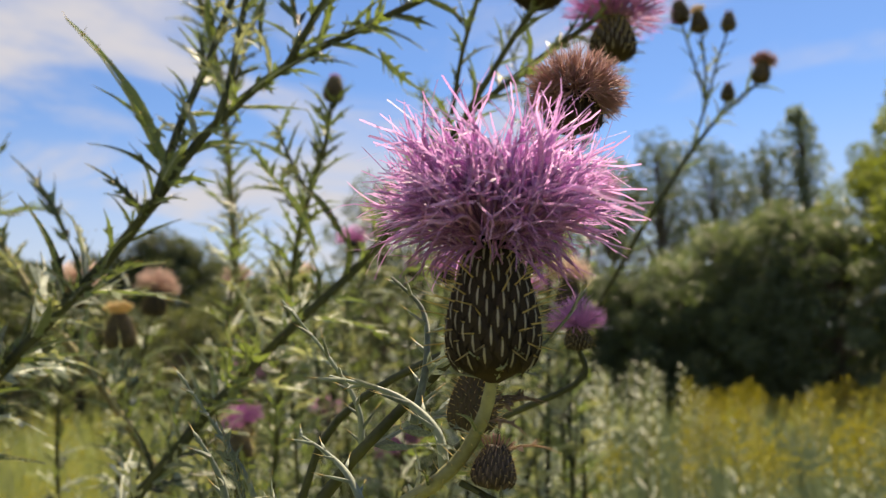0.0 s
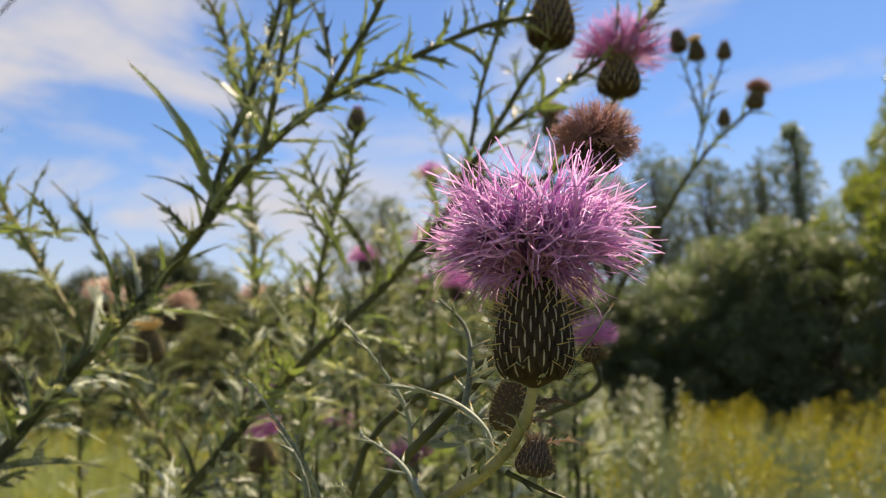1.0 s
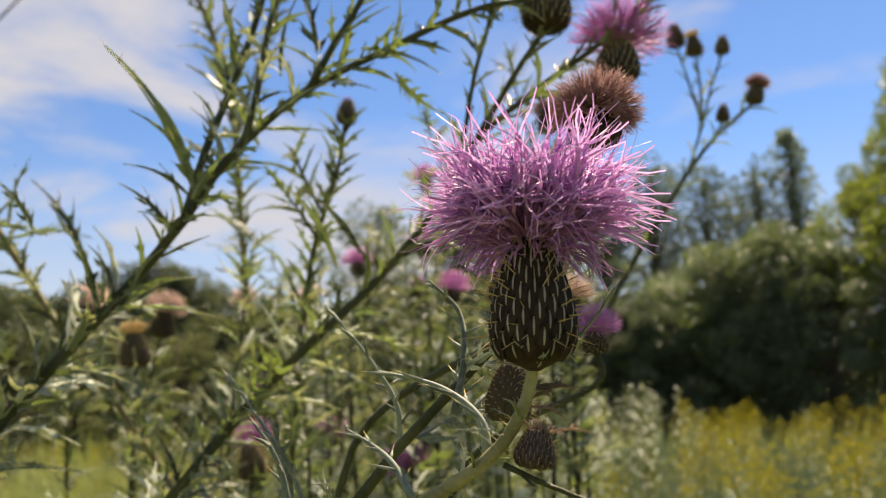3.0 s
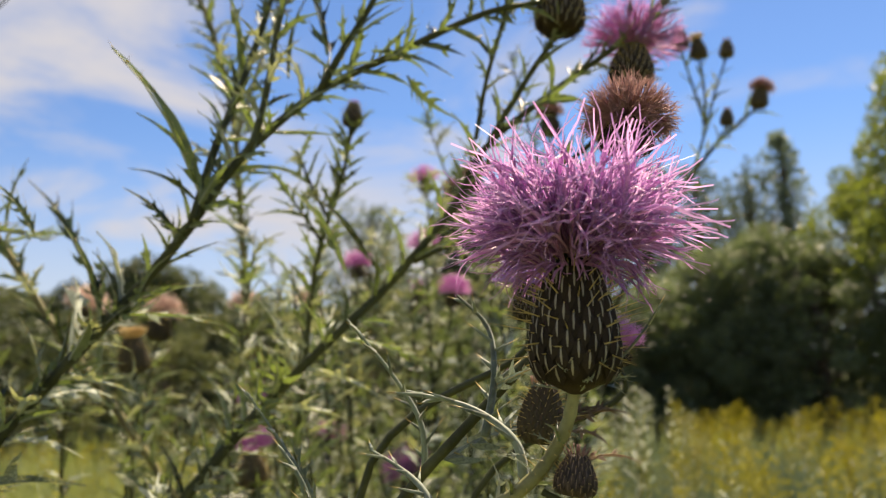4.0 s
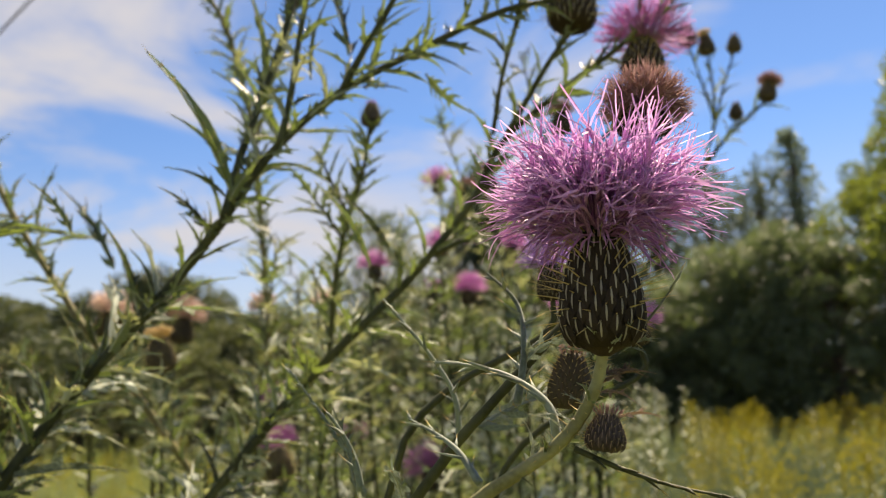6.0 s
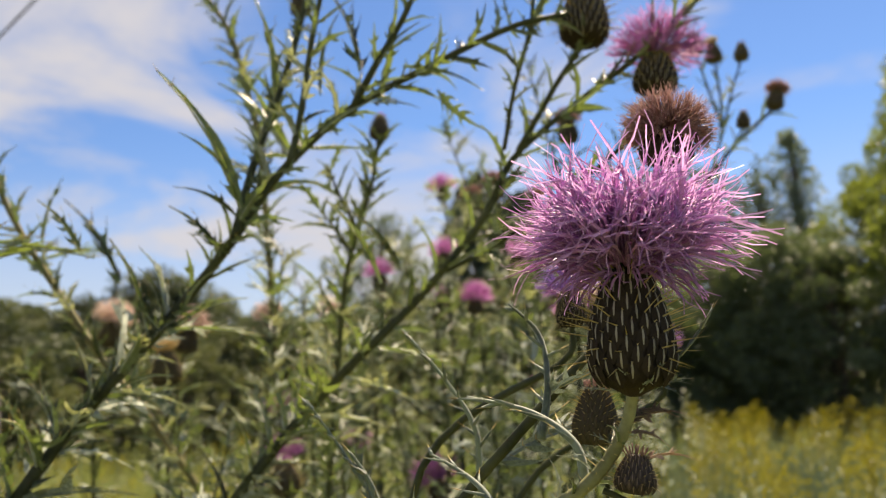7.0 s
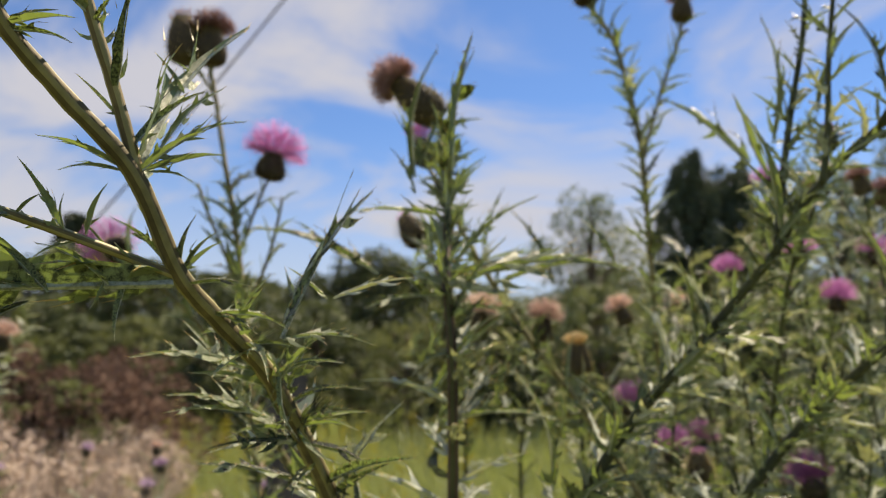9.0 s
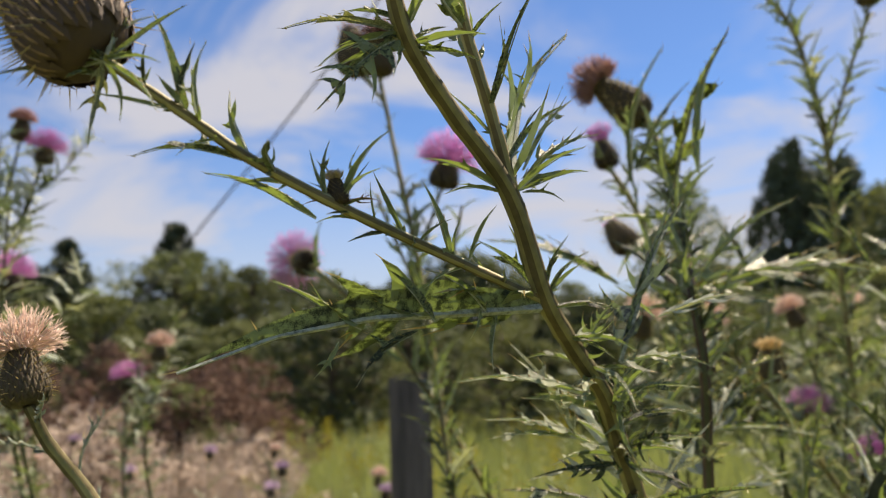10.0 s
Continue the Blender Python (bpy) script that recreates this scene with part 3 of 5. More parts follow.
STEMS["b_shoot2"] = [(-0.0669, 0.4893, 1.3864), (-0.0605, 0.4942, 1.4176), (-0.0534, 0.5045, 1.4751), (-0.0438, 0.5151, 1.5321)]
STEMS["b_shoot3"] = [(-0.0259, 0.4987, 1.4267), (-0.0106, 0.4946, 1.4526), (0.008, 0.4902, 1.4811), (0.0269, 0.484, 1.5193)]
STEMS["stem_m"] = [(-0.0654, 0.7209, 1.2542), (-0.0519, 0.7, 1.3466), (-0.0403, 0.6891, 1.3815), (-0.0261, 0.6775, 1.4209), (-0.0182, 0.6711, 1.4588)]
STEMS["m_side1"] = [(-0.0403, 0.6891, 1.3815), (-0.0513, 0.6695, 1.4041), (-0.0614, 0.6546, 1.4294)]
STEMS["m_side2"] = [(-0.0462, 0.6945, 1.3614), (-0.0584, 0.6835, 1.381), (-0.0703, 0.6702, 1.3971)]
STEMS["b_shoot4"] = [(0.0772, 0.5508, 1.4084), (0.0848, 0.5342, 1.4466), (0.0962, 0.5179, 1.4833), (0.1013, 0.5124, 1.5155)]
STEMS["branch_c"] = [(-0.089, 0.5588, 1.2087), (-0.0569, 0.5624, 1.2424), (-0.0235, 0.5564, 1.2729), (0.0103, 0.5603, 1.3043), (0.0359, 0.5551, 1.3316), (0.0623, 0.554, 1.3639), (0.0823, 0.5473, 1.3998), (0.1228, 0.5407, 1.4328), (0.1797, 0.5375, 1.4733), (0.2313, 0.5379, 1.5233)]
STEMS["c_side1"] = [(0.0866, 0.5462, 1.4058), (0.1187, 0.5369, 1.4554), (0.1358, 0.5277, 1.4772)]
STEMS["c_side2"] = [(0.0315, 0.5565, 1.3237), (0.0804, 0.5712, 1.3495), (0.1284, 0.5644, 1.3831), (0.1684, 0.5531, 1.4135), (0.1878, 0.5423, 1.4442)]
STEMS["c_side3"] = [(0.1797, 0.5375, 1.4733), (0.2092, 0.5426, 1.4991), (0.2267, 0.5394, 1.5151)]
STEMS["stem_e"] = [(-0.3187, 0.4733, 1.1704), (-0.3167, 0.4653, 1.2237), (-0.3157, 0.4581, 1.2771), (-0.3204, 0.4641, 1.3244), (-0.3269, 0.4962, 1.375), (-0.3363, 0.5379, 1.4350), (-0.3535, 0.5760, 1.4830)]
STEMS["e_bud"] = [(-0.3181, 0.4556, 1.3156), (-0.3419, 0.5184, 1.3441), (-0.3717, 0.5898, 1.3743)]
STEMS["e_shoot"] = [(-0.331, 0.5213, 1.407), (-0.2994, 0.4522, 1.43), (-0.2867, 0.3934, 1.4594)]
STEMS["stem_f"] = [(-0.5875, 0.7015, 1.274), (-0.6054, 0.7151, 1.3596), (-0.6197, 0.7224, 1.424), (-0.6393, 0.7278, 1.504), (-0.657, 0.734, 1.5808), (-0.6655, 0.7321, 1.6204)]
STEMS["f_side1"] = [(-0.6575, 0.7335, 1.5841), (-0.6731, 0.7269, 1.6069), (-0.6892, 0.7258, 1.6231)]
STEMS["f_side2"] = [(-0.6087, 0.7187, 1.3976), (-0.6014, 0.7337, 1.4446), (-0.593, 0.7454, 1.4809)]
STEMS["f_side3"] = [(-0.6046, 0.7172, 1.3474), (-0.6266, 0.7035, 1.4022), (-0.6402, 0.6946, 1.4387), (-0.6481, 0.6884, 1.4661)]
STEMS["f_side4"] = [(-0.6009, 0.7116, 1.3224), (-0.5795, 0.7181, 1.3777), (-0.5659, 0.7145, 1.4202), (-0.5588, 0.7114, 1.4506)]
STEMS["stem_g"] = [(-0.3433, 0.2952, 1.2095), (-0.349, 0.2627, 1.2459), (-0.3511, 0.2407, 1.2644), (-0.3583, 0.2137, 1.2832), (-0.3629, 0.1914, 1.2988), (-0.3694, 0.1673, 1.3339), (-0.3811, 0.1426, 1.3557), (-0.3885, 0.1221, 1.3734), (-0.39, 0.1116, 1.3887)]
STEMS["g_side1"] = [(-0.3682, 0.1689, 1.3331), (-0.3735, 0.1615, 1.3606), (-0.3791, 0.1532, 1.3866), (-0.3811, 0.1464, 1.4041)]
STEMS["g_side2"] = [(-0.3635, 0.1912, 1.2984), (-0.3769, 0.1705, 1.3054), (-0.3897, 0.1435, 1.3122), (-0.4018, 0.1039, 1.3192), (-0.4166, 0.0813, 1.3287), (-0.4268, 0.0688, 1.3375), (-0.4356, 0.0603, 1.3446), (-0.4419, 0.054, 1.3503)]
STEMS["stem_h"] = [(-0.1636, 0.9553, 1.3303), (-0.1677, 0.9381, 1.431), (-0.1745, 0.9169, 1.5534), (-0.189, 0.9028, 1.6255), (-0.2023, 0.8931, 1.6724), (-0.2308, 0.8812, 1.7181)]
STEMS["h_side"] = [(-0.1713, 0.9221, 1.5245), (-0.1449, 0.9119, 1.6105), (-0.1233, 0.9058, 1.6677), (-0.1173, 0.9025, 1.6928)]
STEMS["stem_i"] = [(-0.2461, 0.7767, 1.223), (-0.2895, 0.7649, 1.2826), (-0.3306, 0.7625, 1.346), (-0.3631, 0.7514, 1.4033), (-0.3909, 0.7453, 1.4617), (-0.4051, 0.7457, 1.4862)]
STEMS["stem_j"] = [(-0.594, 0.6998, 1.2503), (-0.6292, 0.6781, 1.3088), (-0.6706, 0.6561, 1.3558), (-0.7031, 0.6399, 1.3864)]
STEMS["stem_k"] = [(-0.5333, 0.1697, 1.2163), (-0.5416, 0.1646, 1.2316), (-0.5498, 0.1539, 1.2490), (-0.5519, 0.146, 1.2630)]
STEMS["stem_l"] = [(0.3349, 1.0765, 1.3838), (0.3800, 1.0600, 1.4550), (0.4127, 1.0469, 1.5049), (0.4500, 1.0380, 1.5500), (0.4800, 1.0280, 1.5760), (0.4999, 1.0195, 1.5917)]
STEMS["l_side1"] = [(0.4127, 1.0469, 1.5049), (0.4350, 1.0380, 1.5700), (0.4500, 1.0280, 1.6250), (0.4636, 1.0194, 1.6632)]
STEMS["l_side2"] = [(0.4350, 1.0380, 1.5700), (0.4330, 1.0290, 1.6200), (0.4274, 1.0209, 1.6620)]
STEMS["l_side3"] = [(0.4350, 1.0380, 1.5700), (0.4180, 1.0290, 1.6250), (0.4022, 1.0198, 1.6741)]
STEMS["l_side4"] = [(0.4300, 1.0430, 1.5260), (0.4480, 1.0390, 1.5500), (0.4621, 1.0342, 1.5719)]

# places of the flower heads in the thicket
HEADS = {}
HEADS["pk1"] = (-0.1975, 1.1464, 1.197)
HEADS["pk2"] = (-0.0984, 1.2211, 1.1453)
HEADS["pk3"] = (0.0293, 1.0633, 1.1005)
HEADS["dark"] = (-0.1289, 0.8272, 1.1446)
HEADS["brownC"] = (0.2242, 1.0469, 1.5643)
HEADS["pkC"] = (0.0621, 1.4293, 1.5826)
HEADS["br2"] = (0.1136, 1.3424, 1.5352)
HEADS["br3"] = (0.2096, 1.3076, 1.5236)
HEADS["pkR"] = (0.2981, 1.1296, 1.4412)
HEADS["pkD"] = (0.2258, 1.1939, 1.2958)
HEADS["pkD2"] = (0.2661, 1.4934, 1.3808)
HEADS["tanR"] = (0.2338, 1.0096, 1.3025)
HEADS["tan1"] = (-0.3268, 1.1504, 1.3076)
HEADS["tan0"] = (-0.4177, 1.1069, 1.3198)
HEADS["tan2"] = (-0.2531, 0.843, 1.2579)
HEADS["pkL2"] = (-0.1482, 0.9355, 1.1539)
HEADS["pkH"] = (0.1614, 1.2173, 1.4183)
HEADS["tanU"] = (-0.1151, 1.2178, 1.3371)
HEADS["purple"] = (0.0799, 0.3525, 1.2661)
HEADS["budM"] = (0.1572, 1.093, 1.2235)
HEADS["pkG"] = (-0.0469, 1.1801, 1.394)
HEADS["far1"] = (-1.3636, 1.1517, 1.2497)
HEADS["far2"] = (-1.3052, 1.1633, 1.3013)
HEADS["l1"] = (-1.1718, 0.7379, 1.5648)
HEADS["l2"] = (-1.1993, 0.7233, 1.5959)
HEADS["l3"] = (-1.059, 0.5946, 1.3707)
HEADS["pkT"] = (0.0509, 1.1471, 1.4162)
HEADS["pkT2"] = (0.0381, 1.2075, 1.3434)
HEADS["brT"] = (0.1269, 1.0991, 1.5015)
HEADS["tanT"] = (-0.1981, 1.1553, 1.3316)
HEADS["behind"] = (0.0708, 0.2791, 1.22)
HEADS["pkG2"] = (0.089, 1.139, 1.345)
HEADS["beside"] = (0.129, 0.396, 1.246)

# single long leaves: base and tip
LEAF_RUNS = {}
LEAF_RUNS["bloom"] = [((-0.0073, 0.3119, 1.1907), (-0.0205, 0.2973, 1.2216))]
LEAF_RUNS["wide"] = [((-0.0954, 0.4835, 1.3569), (-0.1306, 0.4201, 1.422)), ((-0.0948, 0.4802, 1.3754), (-0.1259, 0.4463, 1.3893)), ((-0.0993, 0.484, 1.3534), (-0.1267, 0.4506, 1.3649)), ((-0.1075, 0.4876, 1.3314), (-0.1206, 0.4559, 1.3359)), ((-0.0133, 0.54, 1.3144), (-0.0529, 0.5056, 1.3622)), ((0.0669, 0.5608, 1.3502), (0.145, 0.5446, 1.3406)), ((0.0075, 0.5, 1.454), (0.0585, 0.4954, 1.4317)), ((-0.1035, 0.4868, 1.3369), (-0.0756, 0.4587, 1.3278))]
LEAF_RUNS["wide"] += [((-0.0205, 0.4949, 1.449), (-0.044, 0.4877, 1.5146)), ((-0.0147, 0.4955, 1.4469), (0.0205, 0.4815, 1.4747)), ((0.0295, 0.5083, 1.4395), (0.0627, 0.5, 1.406)), ((-0.0188, 0.4967, 1.4393), (-0.0496, 0.4834, 1.4518)), ((0.0818, 0.5076, 1.4816), (0.0677, 0.4931, 1.5039)), ((0.0883, 0.5332, 1.4527), (0.0764, 0.5179, 1.4798)), ((-0.013, 0.5035, 1.4303), (0.0165, 0.4961, 1.4202)), ((-0.0003, 0.5827, 1.3294), (-0.0427, 0.5535, 1.3722))]
LEAF_RUNS["wide"] += [((-0.1409, 0.4849, 1.2829), (-0.0908, 0.4731, 1.3013)), ((-0.1333, 0.4838, 1.2907), (-0.1098, 0.4696, 1.3178)), ((-0.0923, 0.492, 1.3664), (-0.0684, 0.4799, 1.3821)), ((0.0114, 0.5008, 1.45), (0.0401, 0.4893, 1.4629)), ((-0.1094, 0.4878, 1.3296), (-0.1377, 0.4718, 1.3578)), ((-0.1153, 0.4893, 1.3205), (-0.1261, 0.4751, 1.3412)), ((-0.1445, 0.4847, 1.2837), (-0.1638, 0.4714, 1.2978)), ((-0.1725, 0.4799, 1.2483), (-0.1326, 0.4694, 1.2571))]
LEAF_RUNS["wide"] += [((-0.0915, 0.6232, 1.4376), (-0.1644, 0.678, 1.5106)), ((-0.0805, 0.6074, 1.4222), (-0.1177, 0.5505, 1.4659)), ((-0.0857, 0.5423, 1.4328), (-0.0933, 0.5066, 1.5163)), ((-0.0539, 0.5462, 1.4537), (-0.0346, 0.522, 1.504)), ((-0.0569, 0.5495, 1.4285), (-0.0096, 0.5367, 1.4471))]
LEAF_RUNS["upright"] = [((-0.3668, 0.4523, 1.3316), (-0.4506, 0.4285, 1.3609)), ((-0.3167, 0.4548, 1.3233), (-0.1968, 0.511, 1.3384)), ((-0.3181, 0.4556, 1.3156), (-0.3663, 0.4269, 1.2961)), ((-0.3305, 0.454, 1.308), (-0.3503, 0.4249, 1.3323)), ((-0.3157, 0.4586, 1.3002), (-0.2726, 0.4505, 1.3485)), ((-0.3119, 0.4437, 1.4002), (-0.2929, 0.4354, 1.4801)), ((-0.3164, 0.4536, 1.331), (-0.2565, 0.4491, 1.3805)), ((-0.3206, 0.4466, 1.3694), (-0.3849, 0.4431, 1.3638))]
LEAF_RUNS["upright"] += [((-0.3165, 0.4621, 1.2772), (-0.3402, 0.4383, 1.2619)), ((-0.3168, 0.4632, 1.2695), (-0.2785, 0.4466, 1.2987)), ((-0.204, 0.5096, 1.3368), (-0.2291, 0.4983, 1.3717)), ((-0.3496, 0.5249, 1.1924), (-0.2567, 0.472, 1.2782)), ((-0.2496, 0.5349, 1.2109), (-0.2553, 0.4967, 1.254)), ((-0.2567, 0.5409, 1.176), (-0.2693, 0.4947, 1.2625)), ((-0.346, 0.5158, 1.2448), (-0.2672, 0.4876, 1.303)), ((-0.3384, 0.4969, 1.3245), (-0.2583, 0.4929, 1.3323))]
LEAF_RUNS["upright"] += [((-0.2934, 0.5127, 1.3291), (-0.1956, 0.5138, 1.3398)), ((-0.345, 0.5104, 1.2754), (-0.3067, 0.4851, 1.3107)), ((-0.3467, 0.5198, 1.2218), (-0.2492, 0.5001, 1.2354)), ((-0.347, 0.5212, 1.2142), (-0.301, 0.495, 1.2552)), ((-0.3487, 0.5107, 1.3305), (-0.2556, 0.5028, 1.3344)), ((-0.3413, 0.5001, 1.3055), (-0.2676, 0.4878, 1.3023)), ((-0.2957, 0.5189, 1.2359), (-0.2699, 0.5015, 1.2814)), ((-0.3636, 0.5352, 1.4197), (-0.3384, 0.4801, 1.5058))]
LEAF_RUNS["upright"] += [((-0.3591, 0.5339, 1.428), (-0.3105, 0.5249, 1.4873)), ((-0.3492, 0.5185, 1.4018), (-0.3116, 0.5094, 1.4023)), ((-0.3574, 0.5182, 1.402), (-0.373, 0.5016, 1.4357))]
LEAF_RUNS["leaning"] = [((-0.2702, 0.7528, 1.3545), (-0.3135, 0.7277, 1.4314)), ((-0.2633, 0.7619, 1.3042), (-0.2641, 0.7401, 1.3696)), ((-0.3467, 0.756, 1.3803), (-0.2649, 0.7485, 1.3795)), ((-0.3463, 0.754, 1.3916), (-0.3097, 0.7351, 1.4475))]
LEAF_RUNS["stout"] = [((-0.3650, 0.1895, 1.2965), (-0.4482, 0.0994, 1.2693)), ((-0.3685, 0.1678, 1.3329), (-0.3608, 0.2309, 1.4146)), ((-0.367, 0.1793, 1.3444), (-0.3468, 0.1979, 1.3714)), ((-0.3661, 0.1751, 1.3393), (-0.3434, 0.2007, 1.3615)), ((-0.3661, 0.1704, 1.3352), (-0.346, 0.1922, 1.3423)), ((-0.3653, 0.1708, 1.3342), (-0.3525, 0.1807, 1.3338)), ((-0.3709, 0.1656, 1.3346), (-0.3924, 0.1463, 1.3418)), ((-0.3719, 0.1654, 1.3337), (-0.3859, 0.1501, 1.3326))]
LEAF_RUNS["stout"] += [((-0.37, 0.2, 1.3745), (-0.382, 0.1937, 1.3877)), ((-0.3674, 0.1995, 1.3831), (-0.3754, 0.1961, 1.3871)), ((-0.3715, 0.1911, 1.3608), (-0.3802, 0.1871, 1.3668)), ((-0.3639, 0.1912, 1.2978), (-0.3519, 0.1832, 1.3195)), ((-0.3629, 0.1914, 1.2988), (-0.3478, 0.1905, 1.3163)), ((-0.3685, 0.1857, 1.3087), (-0.3747, 0.1748, 1.3227)), ((-0.3773, 0.1784, 1.2954), (-0.377, 0.1767, 1.2738)), ((-0.3815, 0.1717, 1.295), (-0.3829, 0.1676, 1.2843))]
LEAF_RUNS["stout"] += [((-0.3612, 0.1925, 1.2958), (-0.339, 0.2025, 1.2946)), ((-0.3797, 0.1724, 1.2941), (-0.3927, 0.1518, 1.3079)), ((-0.4133, 0.1437, 1.2875), (-0.4386, 0.125, 1.2965)), ((-0.3935, 0.1587, 1.2902), (-0.4061, 0.1453, 1.306)), ((-0.3983, 0.1554, 1.287), (-0.4165, 0.1421, 1.2713)), ((-0.4178, 0.1365, 1.2832), (-0.4236, 0.131, 1.2719)), ((-0.4139, 0.145, 1.2916), (-0.4192, 0.139, 1.3042)), ((-0.3983, 0.1557, 1.2917), (-0.4209, 0.1426, 1.2917))]
LEAF_RUNS["stout"] += [((-0.3591, 0.2074, 1.2872), (-0.3428, 0.2149, 1.2761)), ((-0.3593, 0.2077, 1.2851), (-0.3343, 0.2272, 1.2841)), ((-0.3458, 0.2427, 1.2631), (-0.3137, 0.2374, 1.2654)), ((-0.3428, 0.2416, 1.2767), (-0.3077, 0.2593, 1.2752)), ((-0.3523, 0.2405, 1.2632), (-0.3666, 0.2275, 1.2797)), ((-0.3519, 0.2408, 1.2621), (-0.4104, 0.2321, 1.2702)), ((-0.3656, 0.2603, 1.2447), (-0.401, 0.249, 1.2396)), ((-0.3656, 0.2602, 1.2459), (-0.3872, 0.2358, 1.284))]
LEAF_RUNS["stout"] += [((-0.3438, 0.2412, 1.2768), (-0.3043, 0.2814, 1.343)), ((-0.3298, 0.2591, 1.2953), (-0.3473, 0.2514, 1.305)), ((-0.329, 0.2646, 1.2961), (-0.2951, 0.2808, 1.3008)), ((-0.3447, 0.2431, 1.2631), (-0.3401, 0.2441, 1.2341)), ((-0.3523, 0.2597, 1.2437), (-0.3596, 0.2492, 1.2602)), ((-0.3486, 0.2602, 1.2484), (-0.3162, 0.2699, 1.2575)), ((-0.3474, 0.2673, 1.2408), (-0.3152, 0.2734, 1.2385)), ((-0.3566, 0.2641, 1.2409), (-0.4034, 0.2512, 1.2533))]
LEAF_RUNS["stout"] += [((-0.351, 0.273, 1.2306), (-0.3867, 0.2623, 1.2213)), ((-0.3463, 0.2747, 1.2305), (-0.3165, 0.2815, 1.2187)), ((-0.3476, 0.2676, 1.2384), (-0.3277, 0.2722, 1.2196)), ((-0.3856, 0.1538, 1.3106), (-0.393, 0.1352, 1.33)), ((-0.3821, 0.1614, 1.3104), (-0.3697, 0.1567, 1.3259)), ((-0.3995, 0.1137, 1.3168), (-0.4099, 0.1058, 1.317)), ((-0.3916, 0.1384, 1.3134), (-0.3799, 0.1372, 1.3195)), ((-0.4018, 0.1039, 1.3192), (-0.3871, 0.1014, 1.3395))]
LEAF_RUNS["stout"] += [((-0.4038, 0.1008, 1.3211), (-0.4033, 0.0947, 1.3331)), ((-0.4019, 0.104, 1.3187), (-0.3921, 0.105, 1.3202)), ((-0.4166, 0.0814, 1.328), (-0.4426, 0.0685, 1.3322)), ((-0.4061, 0.0988, 1.3154), (-0.4309, 0.0822, 1.3254)), ((-0.4268, 0.0688, 1.3375), (-0.4312, 0.061, 1.3625)), ((-0.4294, 0.0678, 1.3382), (-0.4193, 0.0657, 1.3523)), ((-0.4419, 0.0558, 1.346), (-0.4637, 0.0465, 1.3435)), ((-0.389, 0.1217, 1.3751), (-0.4185, 0.1, 1.3734))]
LEAF_RUNS["stout"] += [((-0.3891, 0.1218, 1.3744), (-0.413, 0.1057, 1.3501)), ((-0.389, 0.1217, 1.3751), (-0.4112, 0.1072, 1.3647)), ((-0.3791, 0.1536, 1.3843), (-0.3639, 0.1482, 1.39)), ((-0.389, 0.1233, 1.3721), (-0.365, 0.1273, 1.3715)), ((-0.3888, 0.1212, 1.3785), (-0.4039, 0.1071, 1.3802))]
MEADOW = [(-2.518, 3.058, 0.905), (-2.648, 2.701, 0.853), (-2.349, 3.334, 0.886), (-1.998, 2.814, 0.875), (-1.938, 2.63, 0.821), (-1.555, 2.757, 0.854), (-1.493, 2.676, 0.821), (-3.401, 3.177, 0.935), (-3.431, 2.967, 0.848)]


def to_ground(pts, foot):
    """The stem's line carried on from its lowest point, in its own direction at first, down to its foot on the ground."""
    p = [Vector(q) for q in pts]
    low, foot = p[-1], Vector(foot)
    way = (p[-1] - p[-2]).normalized()
    span = (foot - low).length
    pull = low + way * span * 0.45
    more = [tuple(low * (1 - u) ** 2 + pull * 2 * u * (1 - u) + foot * u * u) for u in (0.2, 0.45, 0.7, 1.0)]
    return list(pts) + more


rng = random.Random(7)
V = Vector

def set_leaf(plant, base, tip, which):
    """One leaf that runs from its base on the stem to its tip; steep ones stand with their faces aside."""
    base, tip = V(base), V(tip)
    way = (tip - base).normalized()
    up = (0, -0.3, 1) if abs(way.z) < 0.6 else (0.9 if way.x < 0 else -0.9, -0.25, 0.2)
    put("leaf", which, plant, aim(base, tip - base, up, (tip - base).length, 0.0))


# ---- the thistle in bloom ----
foot = (-0.05, 0.36, 0.0)
bloom = thing("thistle_plant", foot, "tall field thistle with one open lilac-pink bloom and a withered head", "thistle")
main_line = stem(bloom, to_ground(STEMS["main_stem"], foot), 0.0017, 0.0026, M_STEM_PALE)
bm = bmesh.new()
for k, (p, t) in enumerate(along(main_line[1:24], 0.0011, rng)):
    w = k * 2.4
    side = t.orthogonal().normalized()
    way = (side * math.cos(w) + t.cross(side) * math.sin(w) + t * rng.uniform(-0.5, 0.4)).normalized()
    spike(bm, p + way * 0.0012, p + way * (0.0022 + rng.uniform(0.0015, 0.0048)), 0.00026, 0)
put("prickles", finish("prickles", bm, M_SPINE), bloom, kind="stuff")
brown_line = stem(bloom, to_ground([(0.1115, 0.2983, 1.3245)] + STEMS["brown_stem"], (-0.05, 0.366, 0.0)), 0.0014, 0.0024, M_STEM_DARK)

at = V(STEMS["main_stem"][0])
BLOOM, TALL = 0.0246, 1.45
turn = V((0.02, -0.02, 1.0)).to_track_quat("Z", "Y").to_matrix().to_4x4()
hm = Matrix.Translation(at) @ turn @ Matrix.Scale(BLOOM, 4)
bloom_head = put("flower_head", involucre_mesh(M_BRACT, TALL), bloom, hm, "open lilac-pink thistle head with dark scaly cup")
brng = random.Random(3)
BRACT_KINDS = []
for k in range(10):
    bm = bmesh.new()
    bract_into(bm, Matrix.Identity(4), 1.2, brng.uniform(0.9, 1.6) if k % 2 == 0 else brng.uniform(0.12, 0.35), brng)
    BRACT_KINDS.append(finish("bract", bm, BRACTS, False))
